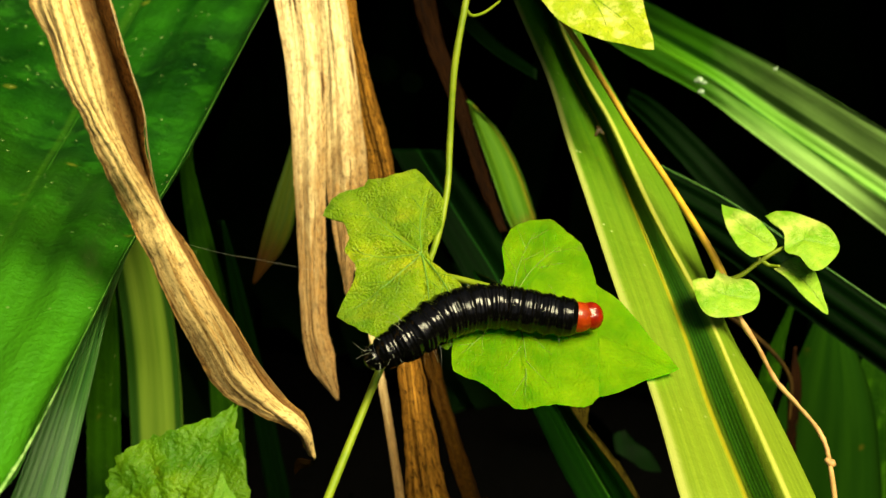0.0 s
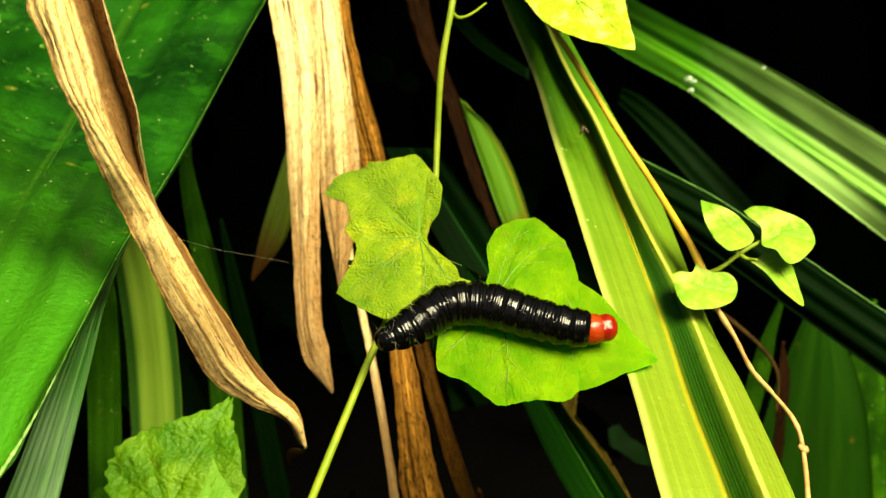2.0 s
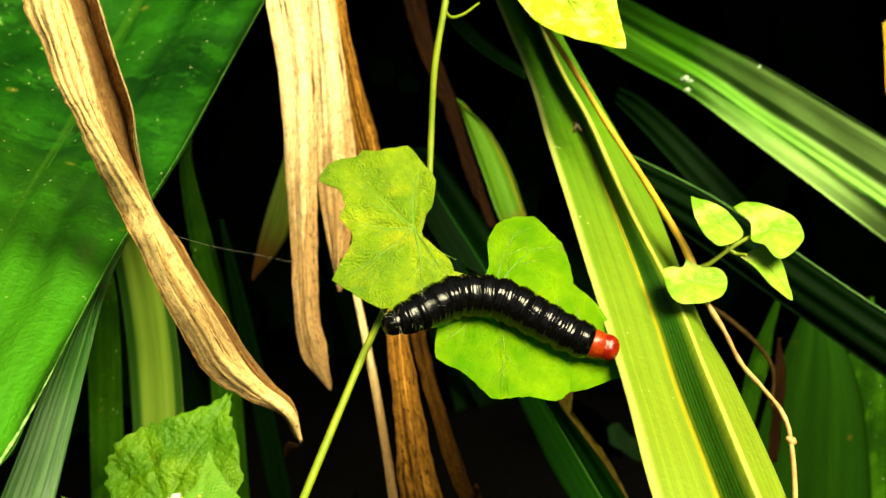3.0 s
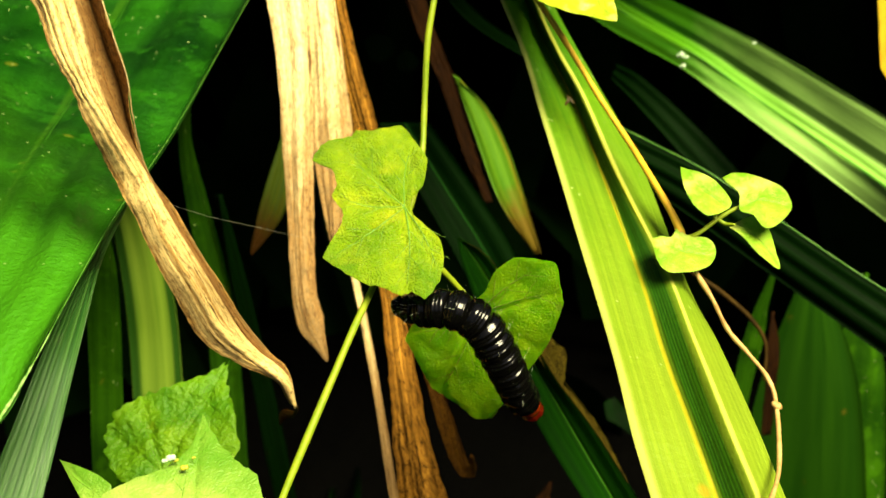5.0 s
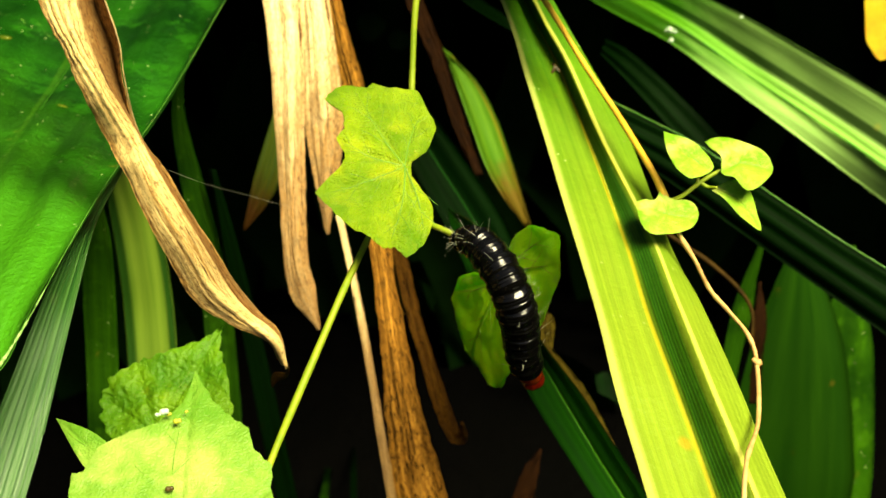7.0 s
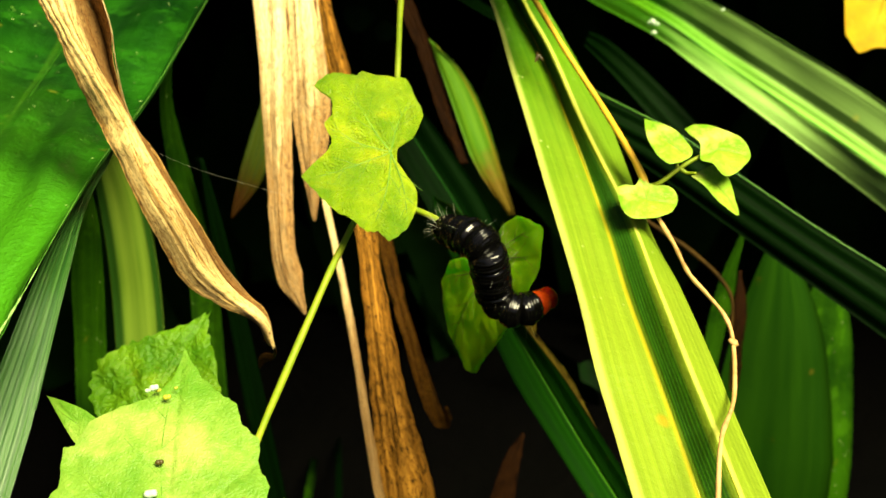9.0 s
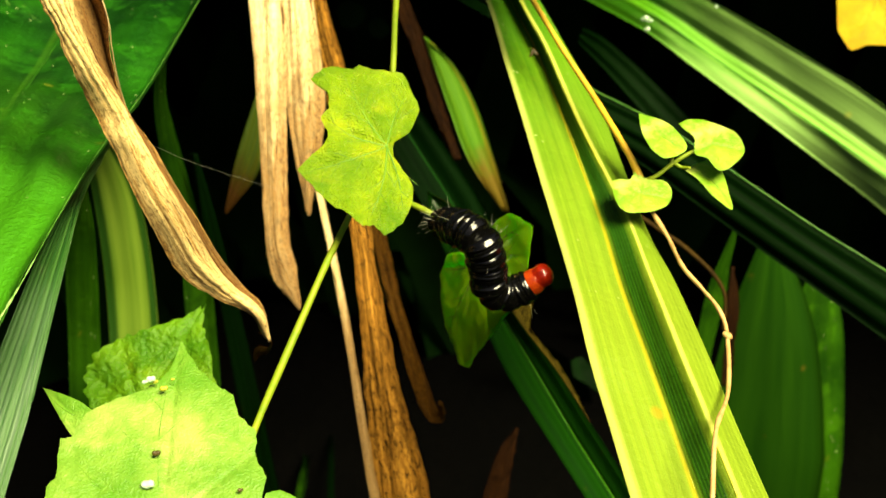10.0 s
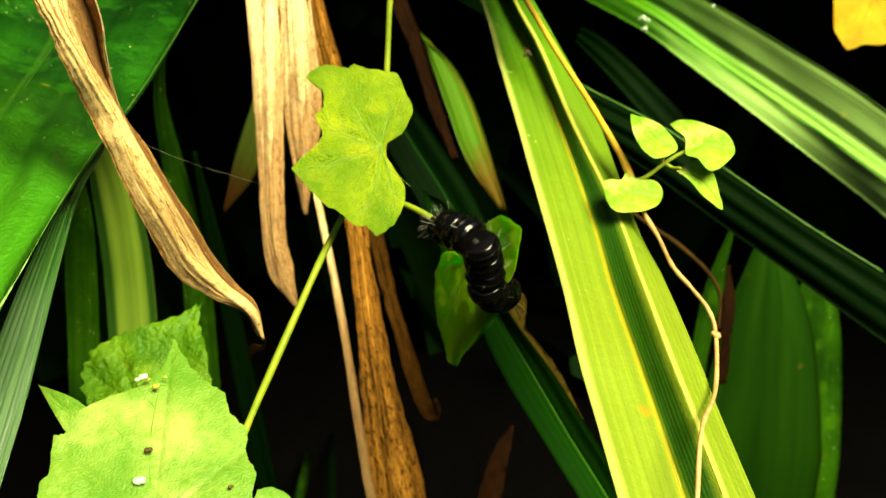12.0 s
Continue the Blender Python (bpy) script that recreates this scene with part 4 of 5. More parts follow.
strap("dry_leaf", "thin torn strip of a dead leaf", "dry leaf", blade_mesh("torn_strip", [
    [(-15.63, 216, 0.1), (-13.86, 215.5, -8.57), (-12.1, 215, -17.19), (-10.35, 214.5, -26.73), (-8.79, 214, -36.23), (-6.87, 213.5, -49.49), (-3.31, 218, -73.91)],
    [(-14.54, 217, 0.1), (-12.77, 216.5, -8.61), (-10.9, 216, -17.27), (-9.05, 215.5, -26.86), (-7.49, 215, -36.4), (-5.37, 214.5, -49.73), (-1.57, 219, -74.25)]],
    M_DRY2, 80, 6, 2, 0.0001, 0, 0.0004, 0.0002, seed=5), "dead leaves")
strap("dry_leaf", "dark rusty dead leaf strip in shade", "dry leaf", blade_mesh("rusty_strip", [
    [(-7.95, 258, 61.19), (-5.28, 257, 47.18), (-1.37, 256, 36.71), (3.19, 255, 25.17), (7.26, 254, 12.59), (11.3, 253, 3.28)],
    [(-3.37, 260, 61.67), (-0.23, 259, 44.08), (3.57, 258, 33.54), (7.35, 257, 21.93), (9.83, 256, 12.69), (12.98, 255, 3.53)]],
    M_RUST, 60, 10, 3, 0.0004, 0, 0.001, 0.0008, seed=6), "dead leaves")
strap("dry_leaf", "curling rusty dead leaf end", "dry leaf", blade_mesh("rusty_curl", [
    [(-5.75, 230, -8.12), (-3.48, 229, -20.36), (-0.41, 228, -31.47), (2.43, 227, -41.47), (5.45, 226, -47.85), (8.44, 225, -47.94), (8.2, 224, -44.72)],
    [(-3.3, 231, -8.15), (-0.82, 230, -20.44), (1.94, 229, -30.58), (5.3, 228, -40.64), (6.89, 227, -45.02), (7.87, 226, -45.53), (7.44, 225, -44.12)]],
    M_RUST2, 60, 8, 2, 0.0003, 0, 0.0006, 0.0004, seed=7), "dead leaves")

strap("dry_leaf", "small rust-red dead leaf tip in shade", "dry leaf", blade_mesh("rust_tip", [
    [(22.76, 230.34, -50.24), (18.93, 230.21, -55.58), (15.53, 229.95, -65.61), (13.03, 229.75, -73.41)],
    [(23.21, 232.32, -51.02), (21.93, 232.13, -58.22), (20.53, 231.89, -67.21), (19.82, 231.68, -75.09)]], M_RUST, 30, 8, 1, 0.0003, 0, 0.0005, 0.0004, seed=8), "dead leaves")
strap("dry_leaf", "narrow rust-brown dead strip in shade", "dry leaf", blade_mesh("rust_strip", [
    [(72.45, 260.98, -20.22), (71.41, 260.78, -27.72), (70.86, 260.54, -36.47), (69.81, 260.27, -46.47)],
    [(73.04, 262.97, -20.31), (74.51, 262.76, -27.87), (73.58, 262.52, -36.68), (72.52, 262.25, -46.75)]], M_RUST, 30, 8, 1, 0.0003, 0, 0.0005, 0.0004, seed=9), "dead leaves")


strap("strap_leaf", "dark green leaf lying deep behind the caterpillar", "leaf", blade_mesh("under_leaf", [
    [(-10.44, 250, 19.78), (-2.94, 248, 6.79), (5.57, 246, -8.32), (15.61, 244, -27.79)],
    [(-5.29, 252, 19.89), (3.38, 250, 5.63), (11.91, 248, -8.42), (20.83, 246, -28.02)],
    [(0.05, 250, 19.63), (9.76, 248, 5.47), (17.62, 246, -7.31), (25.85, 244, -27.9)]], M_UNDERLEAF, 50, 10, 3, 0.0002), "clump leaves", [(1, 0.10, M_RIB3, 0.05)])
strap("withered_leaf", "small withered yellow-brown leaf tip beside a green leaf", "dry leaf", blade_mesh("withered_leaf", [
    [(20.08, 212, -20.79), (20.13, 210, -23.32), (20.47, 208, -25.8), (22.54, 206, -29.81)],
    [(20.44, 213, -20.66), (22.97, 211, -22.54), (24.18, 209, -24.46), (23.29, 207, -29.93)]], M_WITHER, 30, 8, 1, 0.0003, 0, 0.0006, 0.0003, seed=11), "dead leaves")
strap("thin_branch", "thin bent brown branch in shade", "twig", tube_mesh("thin_branch", [V(p) for p in [(46.97, 240, -7.61), (51.95, 240, -11.25), (56.93, 240, -14.66), (63.01, 240, -20.09), (65.98, 240, -25.16), (65.7, 240, -32.43)]], [0.0004, 0.0005, 0.0003], M_TWIG3, 8, 40, 0.2))


# ---- broad soft leaves ----
FORKS = ((0.30, 42), (0.45, -40), (0.62, 38), (0.74, -36))   # where side veins leave a main vein, and at what angle


def lay(ob, m):
    ob.matrix_basis = m
    return ob


leaf_me, lift, mid = broad_leaf_mesh("lobed_leaf", [(1.3, 7.5), (0.3, 2.7), (-2.2, 0.1), (-5.3, -1.2), (-8.2, -3.0), (-9.4, -6.2), (-10.6, -6.5), (-10.3, -11.3), (-11.1, -12.2), (-10.9, -14.9), (-8.8, -19.7), (-3.2, -23.0), (1.8, -22.5), (8.1, -22.1), (12.0, -18.2), (11.6, -14.2), (11.9, -11.8), (10.7, -9.4), (10.6, -5.9), (8.6, -3.8), (7.8, -0.9), (6.0, 0.5), (3.6, 3.2)], (1.4, -17.9), M_NEAR, veins=[(1.2, 6.4), (-9.3, -8.6), (10.3, -9.1)], cup=-1.0, crinkle=0.3, serr=0.02, fold=0.3, seed=3, rings=28)
leaf = lay(tagged(new("lobed_leaf", leaf_me), "large pale green lobed leaf with bitten margin and yellow flecks", "leaf"), BASE @ pose(-0.02398, 0.12568, -0.02810, 46.3, 0.0, 4.0))
vein_parts(leaf, lift, mid, [(1.2, 6.4), (-9.3, -8.6), (10.3, -9.1)], M_VEIN, 0.08, FORKS)
leaf_me, lift, mid = broad_leaf_mesh("small_leaf", [(-4.3, 3.2), (-2.0, 2.6), (1.1, 1.6), (3.4, 0.3), (3.5, -1.4), (1.5, -3.0), (-1.1, -0.4)], (0.9, -0.3), M_NEAR, veins=[(-3.9, 2.9)], seed=4, rings=10)
leaf = lay(tagged(new("small_leaf", leaf_me), "small light green leaf tip", "leaf"), BASE @ pose(-0.03871, 0.13902, -0.03273, 58.8, -0.0, -14.0))
vein_parts(leaf, lift, mid, [(-3.9, 2.9)], M_VEIN, 0.10)
leaf_me, lift, mid = broad_leaf_mesh("small_leaf", [(-1.8, 1.8), (-0.1, 2.1), (1.5, 1.2), (2.3, -0.2), (2.0, -3.1), (-1.3, -2.8), (-2.7, -0.5)], (-0.0, -0.4), M_NEAR, veins=(), seed=5, rings=10)
leaf = lay(tagged(new("small_leaf", leaf_me), "small light green leaf low down", "leaf"), BASE @ pose(-0.01126, 0.13064, -0.04270, 50.5, 0.0, 15.9))
leaf_me, lift, mid = broad_leaf_mesh("serrated_leaf", [(7.9, 10.7), (6.0, 9.0), (1.9, 6.9), (-2.6, 5.2), (-5.9, 4.3), (-8.5, 1.9), (-10.1, -1.1), (-9.4, -4.9), (-6.6, -8.9), (1.1, -11.9), (9.0, -9.6), (11.7, -3.9), (10.0, 2.8), (8.2, 6.6)], (0.4, -7.9), M_MINT, veins=[(7.5, 10.1), (-8.7, -1.9), (-4.5, 2.4)], cup=-1.2, crinkle=0.9, serr=0.075, fold=0.8, seed=6, rings=28)
leaf = lay(tagged(new("serrated_leaf", leaf_me), "wrinkled green leaf with scalloped edge", "leaf"), BASE @ pose(-0.03896, 0.18400, -0.03197, 63.9, -0.0, -8.0))
vein_parts(leaf, lift, mid, [(7.5, 10.1), (-8.7, -1.9), (-4.5, 2.4)], M_VEIN, 0.09)
leaf_me, lift, mid = broad_leaf_mesh("yellowing_leaf", [(-16.3, 11.5), (-11.9, 8.5), (-8.8, 4.5), (-6.0, -1.6), (-2.8, -5.1), (0.9, -7.4), (6.6, -9.0), (6.5, -2.7), (6.4, 4.2), (6.9, 20.8), (5.3, 39.7), (-3.1, 51.2), (-13.9, 37.9), (-17.3, 22.4)], (-1.2, 4.2), M_YELLOW, veins=[(6.1, -8.5), (-7.0, 1.4), (0.9, -6.7)], crinkle=0.35, serr=0.012, seed=7)
leaf = lay(tagged(new("yellowing_leaf", leaf_me), "yellow-green mottled leaf tip hanging from above", "leaf"), BASE @ pose(0.02170, 0.17600, 0.03310, 45.0, 0.0, 0.0))
vein_parts(leaf, lift, mid, [(6.1, -8.5), (-7.0, 1.4), (0.9, -6.7)], M_VEIN, 0.07)
leaf_me, lift, mid = broad_leaf_mesh("dying_leaf", [(-5.6, 13.3), (-6.4, 3.9), (-7.5, -7.8), (-5.3, -13.7), (-1.2, -12.4), (3.2, -12.2), (8.7, -9.2), (14.4, 5.0), (11.2, 18.4), (2.7, 22.7)], (2.3, 3.6), M_GOLD, veins=[(-4.5, -12.3), (3.6, -10.8)], crinkle=0.5, serr=0.015, seed=8)
leaf = lay(tagged(new("dying_leaf", leaf_me), "golden yellow dying leaf with orange blotches", "leaf"), BASE @ pose(0.10607, 0.27145, 0.03860, 53.3, -0.0, -7.1))
vein_parts(leaf, lift, mid, [(-4.5, -12.3), (3.6, -10.8)], M_VEIN, 0.10)
leaf_me, lift, mid = broad_leaf_mesh("dim_leaf", [(-4.8, 1.7), (-2.3, 4.4), (1.7, 3.6), (4.5, 1.0), (3.2, -2.6), (-0.1, -5.3), (-3.3, -3.6)], (-0.0, -0.4), M_DEEP, veins=(), seed=9, rings=8)
leaf = lay(tagged(new("dim_leaf", leaf_me), "dim green leaf deep in shade", "leaf"), BASE @ pose(-0.01672, 0.36000, 0.05162, 71.7, 0.0, 6.3))
leaf_me, lift, mid = broad_leaf_mesh("dim_leaf", [(-3.2, 0.8), (-0.4, 3.5), (2.3, 1.8), (3.5, -0.8), (1.0, -3.5), (-2.2, -3.0)], (0.3, -0.3), M_DEEP, veins=(), seed=10, rings=8)
leaf = lay(tagged(new("dim_leaf", leaf_me), "dim green leaf deep in shade", "leaf"), BASE @ pose(-0.00901, 0.36000, 0.04760, 71.7, 0.0, 6.3))
leaf_me, lift, mid = broad_leaf_mesh("dim_leaf", [(-5.3, 5.7), (-2.0, 6.9), (0.5, 3.2), (3.9, 0.7), (6.1, -4.8), (1.6, -4.3), (-2.4, -1.0), (-5.2, 0.9)], (0.4, -0.5), M_DEEP, veins=(), seed=11, rings=8)
leaf = lay(tagged(new("dim_leaf", leaf_me), "small dim leaf low in shade", "leaf"), BASE @ pose(0.05026, 0.33000, -0.05365, 58.2, 0.0, 7.1))
spot_thing = base("leaf_spot", "white dropping and brown flecks on the pale leaf", "spots")
for p, r, material in [((-25.26, 125, -26.96), 0.00070, M_WHITE), ((-25.89, 124.8, -27.23), 0.00045, M_WHITE), ((-23.76, 116.1, -36.98), 0.00090, M_WHITE), ((-23.39, 118.85, -34.16), 0.00060, M_FLY), ((-23.78, 124.79, -27.98), 0.00060, M_RIB2), ((-24.81, 125.39, -27.28), 0.00040, M_RIB2), ((-13.99, 116.13, -37.65), 0.00040, M_FLY), ((-22.94, 125.72, -27.07), 0.00030, M_RIB2)]:
    q = V(p)
    part("spot", tube_mesh("spot", [q + Vector((-r * 0.7, 0, 0)), q, q + Vector((r * 0.7, 0, r * 0.3))], [r * 0.3, r * 0.7, r * 0.3], material, 7, 6, 0.5), spot_thing)


# ---- climbing sprout with four small leaves ----
sprout = base("sprout_vine", "ochre climbing stem with four small fresh leaves", "vine")
part("stem", tube_mesh("stem", [V(p) for p in [(13.66, 190, 45.07), (16.88, 188, 35.77), (22.27, 184, 25.97), (26.86, 179, 16.87), (30.78, 174, 9.4), (33.62, 168, 2.93), (35.23, 165, -0.81), (36.11, 163, -3.57)]],
     [0.0005, 0.00045, 0.00045, 0.0005, 0.00055], M_TWIG, 10, 60, 0.15), sprout)
part("stem", tube_mesh("stem", [V(p) for p in [(35.97, 163, -3.28), (37.45, 160, -8.5), (38.99, 157, -11.99), (40.18, 153, -15.79), (42.08, 150, -18.56), (43.73, 147, -21.27), (44.3, 145, -24.42), (42.01, 134.76, -30.13), (38.05, 123.68, -33.05), (36.27, 117.49, -39.36), (35.17, 113.29, -46.18)]],
     [0.00042, 0.0003, 0.00028, 0.0003, 0.0003, 0.00028], M_TWIG2, 10, 110, 0.35), sprout, "pale brown lower stem")
part("knot", tube_mesh("knot", [V(p) for p in [(43.69, 144.7, -23.98), (44.21, 144.5, -24.4), (44.86, 144.7, -24.69)]], [0.0002, 0.0006, 0.0002], M_TWIG2, 8, 8, 0.4), sprout)
part("twig", tube_mesh("twig", [V(p) for p in [(35.82, 163, -4.3), (38.06, 162, -3.4), (40.45, 162, -1.66), (42.26, 162, -0.51), (44, 162, 0.36)]], [0.0004, 0.0003, 0.0003, 0.00025], M_STEM, 8, 30), sprout, "thin green side twig")
part("twig", tube_mesh("twig", [V(p) for p in [(40.45, 162, -1.66), (40.52, 162, -0.65), (40.85, 161, 0.07)]], [0.0003, 0.0002], M_STEM, 8, 12), sprout)
part("twig", tube_mesh("twig", [V(p) for p in [(40.81, 162, -1.52), (41.83, 162, -2.1), (42.86, 161, -2.23)]], [0.0003, 0.0002], M_STEM, 8, 12), sprout)
leaf_me, lift, mid = broad_leaf_mesh("leaf", [(-3.9, 2.4), (-2.6, 2.7), (-1.2, 2.5), (0.2, 5.1), (0.9, 3.1), (3.8, 2.3), (4.4, -0.0), (3.1, -2.5), (0.3, -3.8), (-2.7, -3.8), (-3.9, -1.6)], (-0.0, -0.2), M_SPROUT, veins=[(-3.6, 1.9), (3.8, -1.0), (0.2, 4.4)], seed=12, rings=14, serr=0.0, per=9, crisp=0.05, cup=-0.5, crinkle=0.35, fold=0.35)
leaf = lay(part("leaf", leaf_me, sprout), BASE @ pose(0.03581, 0.16000, -0.00565, 46.3, 0.0, 4.0))
vein_parts(leaf, lift, mid, [(-3.6, 1.9), (3.8, -1.0), (0.2, 4.4)], M_VEIN, 0.05)
leaf_me, lift, mid = broad_leaf_mesh("leaf", [(-2.7, 5.4), (-0.5, 3.9), (1.4, 1.5), (2.8, -2.0), (1.5, -3.5), (-1.0, -4.5), (-2.6, -2.0), (-3.1, 1.3)], (-0.2, -0.2), M_SPROUT, veins=[(-2.6, 4.5), (2.0, -2.8)], seed=13, rings=14, serr=0.0, per=9, crisp=0.05, cup=-0.5, crinkle=0.35, fold=0.35)
leaf = lay(part("leaf", leaf_me, sprout), BASE @ pose(0.03927, 0.16100, 0.00223, 46.3, 0.0, 4.0))
vein_parts(leaf, lift, mid, [(-2.6, 4.5), (2.0, -2.8)], M_VEIN, 0.05)
leaf_me, lift, mid = broad_leaf_mesh("leaf", [(-4.1, 4.6), (-2.2, 5.4), (0.8, 4.7), (3.6, 2.6), (4.3, -1.1), (1.9, -4.3), (-0.2, -5.3), (-1.5, -3.0), (-3.0, -1.9), (-2.6, 1.0), (-3.7, 3.0)], (-0.2, -0.0), M_SPROUT, veins=[(3.6, -1.1), (-2.9, -1.5), (2.0, 3.4)], seed=14, rings=14, serr=0.0, per=9, crisp=0.05, cup=-0.5, crinkle=0.35, fold=0.35)
leaf = lay(part("leaf", leaf_me, sprout), BASE @ pose(0.04638, 0.16200, 0.00116, 46.3, 0.0, 4.0))
vein_parts(leaf, lift, mid, [(3.6, -1.1), (-2.9, -1.5), (2.0, 3.4)], M_VEIN, 0.05)
leaf_me, lift, mid = broad_leaf_mesh("leaf", [(-3.0, 1.7), (-0.8, 3.0), (1.2, 3.5), (2.2, 1.0), (2.3, -2.4), (2.2, -6.1), (0.1, -3.9), (-1.5, -1.0)], (0.0, 0.0), M_SPROUT, veins=[(2.1, -5.6), (-2.5, 1.8)], seed=15, rings=14, serr=0.0, per=9, crisp=0.05, cup=-0.5, crinkle=0.35, fold=0.35)
leaf = lay(part("leaf", leaf_me, sprout), BASE @ pose(0.04566, 0.16200, -0.00355, 46.3, 0.0, 4.0))
vein_parts(leaf, lift, mid, [(2.1, -5.6), (-2.5, 1.8)], M_VEIN, 0.05)


# ---- the vine that carries the caterpillar ----
vine = base("vine", "thin green hanging vine with two lobed leaves", "vine")
part("stem", tube_mesh("stem", [V(p) for p in [(4.15, 172, 40.8), (3.11, 170, 33.49), (1.55, 170, 24.44), (0.93, 171, 14.75), (0.5, 170, 7.5), (-1.25, 166, -0.16), (-4.91, 159.5, -8.43), (-7.84, 154, -15.06), (-10.58, 149, -21.9), (-13.12, 144, -28.37), (-15.35, 138, -34.46), (-17.92, 132, -42.39)]],
     [0.0005, 0.00046, 0.00043, 0.00046, 0.0005, 0.00043], M_STEM, 10, 90, 0.1), vine)
part("tendril", tube_mesh("tendril", [V(p) for p in [(2.89, 170, 32.42), (3.9, 171, 31.55), (5.72, 173, 32.38), (7.94, 176, 34.51)]], [0.0003, 0.00015], M_STEM, 6, 24), vine)
leaf_me, lift, mid = broad_leaf_mesh("leaf", [(-0.1, -0.0), (0.4, 1.2), (2.8, 2.7), (4.8, 6.2), (4.6, 9.9), (3.7, 13.0), (-0.2, 13.5), (-2.4, 14.5), (-3.5, 13.9), (-6.0, 14.2), (-8.0, 13.5), (-9.8, 11.8), (-7.9, 9.7), (-8.0, 6.9), (-9.2, 5.6), (-8.9, 2.5), (-9.4, 1.0), (-13.5, -2.7), (-11.9, -6.1), (-10.1, -8.4), (-8.0, -9.9), (-6.2, -11.6), (-4.6, -11.6), (-3.4, -13.3), (-0.6, -11.4), (1.1, -8.7), (1.6, -5.8), (-0.2, -2.2)], (-0.9, 0.3), M_VINE, veins=[(-9.2, 5.2), (-12.2, -2.8), (-4.9, 13.2), (-5.2, -11.0), (4.2, 9.9), (-0.5, -11.1)], cup=-0.9, crinkle=0.6, serr=0.022, fold=0.6, seed=1)
leaf_upper = part("leaf", leaf_me, vine, "lobed leaf with bitten edge")
vein_parts(leaf_upper, lift, mid, [(-9.2, 5.2), (-12.2, -2.8), (-4.9, 13.2), (-5.2, -11.0), (4.2, 9.9), (-0.5, -11.1)], M_VEIN, forks=FORKS)
leaf_me, lift, mid = broad_leaf_mesh("leaf", [(0.0, 0.0), (1.0, 2.8), (1.0, 6.4), (2.6, 9.7), (5.0, 11.1), (8.1, 11.9), (9.9, 9.6), (11.5, 7.4), (12.1, 3.7), (12.3, 0.7), (12.0, -1.8), (11.4, -6.0), (10.8, -10.0), (10.4, -13.1), (10.1, -15.4), (8.0, -17.0), (4.8, -16.5), (2.4, -16.7), (0.1, -16.8), (-2.0, -15.0), (-3.8, -13.5), (-6.6, -11.8), (-6.8, -10.2), (-6.3, -7.0), (-3.8, -4.1), (-1.4, -2.8)], (1.3, -1.6), M_VINE2, veins=[(20.0, -11.0), (10.2, 8.3), (6.9, 11.2), (1.2, -16.3), (-6.1, -9.8)], cup=-0.8, crinkle=0.4, serr=0.012, fold=0.4, seed=2)
leaf_lower = part("leaf", leaf_me, vine, "pointed lobed leaf weighed down")
vein_parts(leaf_lower, lift, mid, [(10.2, 8.3), (6.9, 11.2), (1.2, -16.3), (-6.1, -9.8)], M_VEIN, forks=FORKS)
tip_me, tip_lift, tip_mid = broad_leaf_mesh("leaf_tip", [(12.3, 0.7), (15.0, -2.1), (17.7, -6.8), (20.7, -11.2), (15.4, -13.5), (12.6, -14.8), (10.1, -15.4), (10.4, -13.1), (10.9, -9.2), (11.5, -5.2), (12.0, -1.8)], (13.9, -8.3), M_VINE2, serr=0.0, surface=lift)
HINGE = Vector((11.2, -7.35, lift(Vector((11.2, -7.35, 0))))) / 1000   # the crease between the blade and its tip
CREASE = Vector((2.2, 16.1, 0)).normalized()
tip_me.transform(Matrix.Translation(-HINGE))
leaf_tip = part("leaf_tip", tip_me, leaf_lower)
leaf_tip.location = HINGE
petiole = part("petiole", tube_mesh("petiole", [Vector((0, 0, 0)), Vector((0.0002, 0.010, 0.0009)), Vector((0, 0.020, 0))], [0.0004, 0.00045, 0.0004], M_STEM, 8, 30), vine)
lay(leaf_upper, BASE @ pose(-0.00171, 0.15628, -0.00054, 53.4, -22.8, 9.3))
lay(leaf_lower, BASE @ pose(0.00692, 0.15500, -0.00492, 50.7, 0.0, 7.6))


# ---- caterpillar ----
caterpillar = base("caterpillar", "shiny black segmented caterpillar with a red head and white bristles", "caterpillar")
RADII = [1.55, 2.15, 2.5, 2.65, 2.75, 2.8, 2.8, 2.8, 2.75, 2.7, 2.6, 2.5, 2.4]   # mm, tail to neck
segments = []


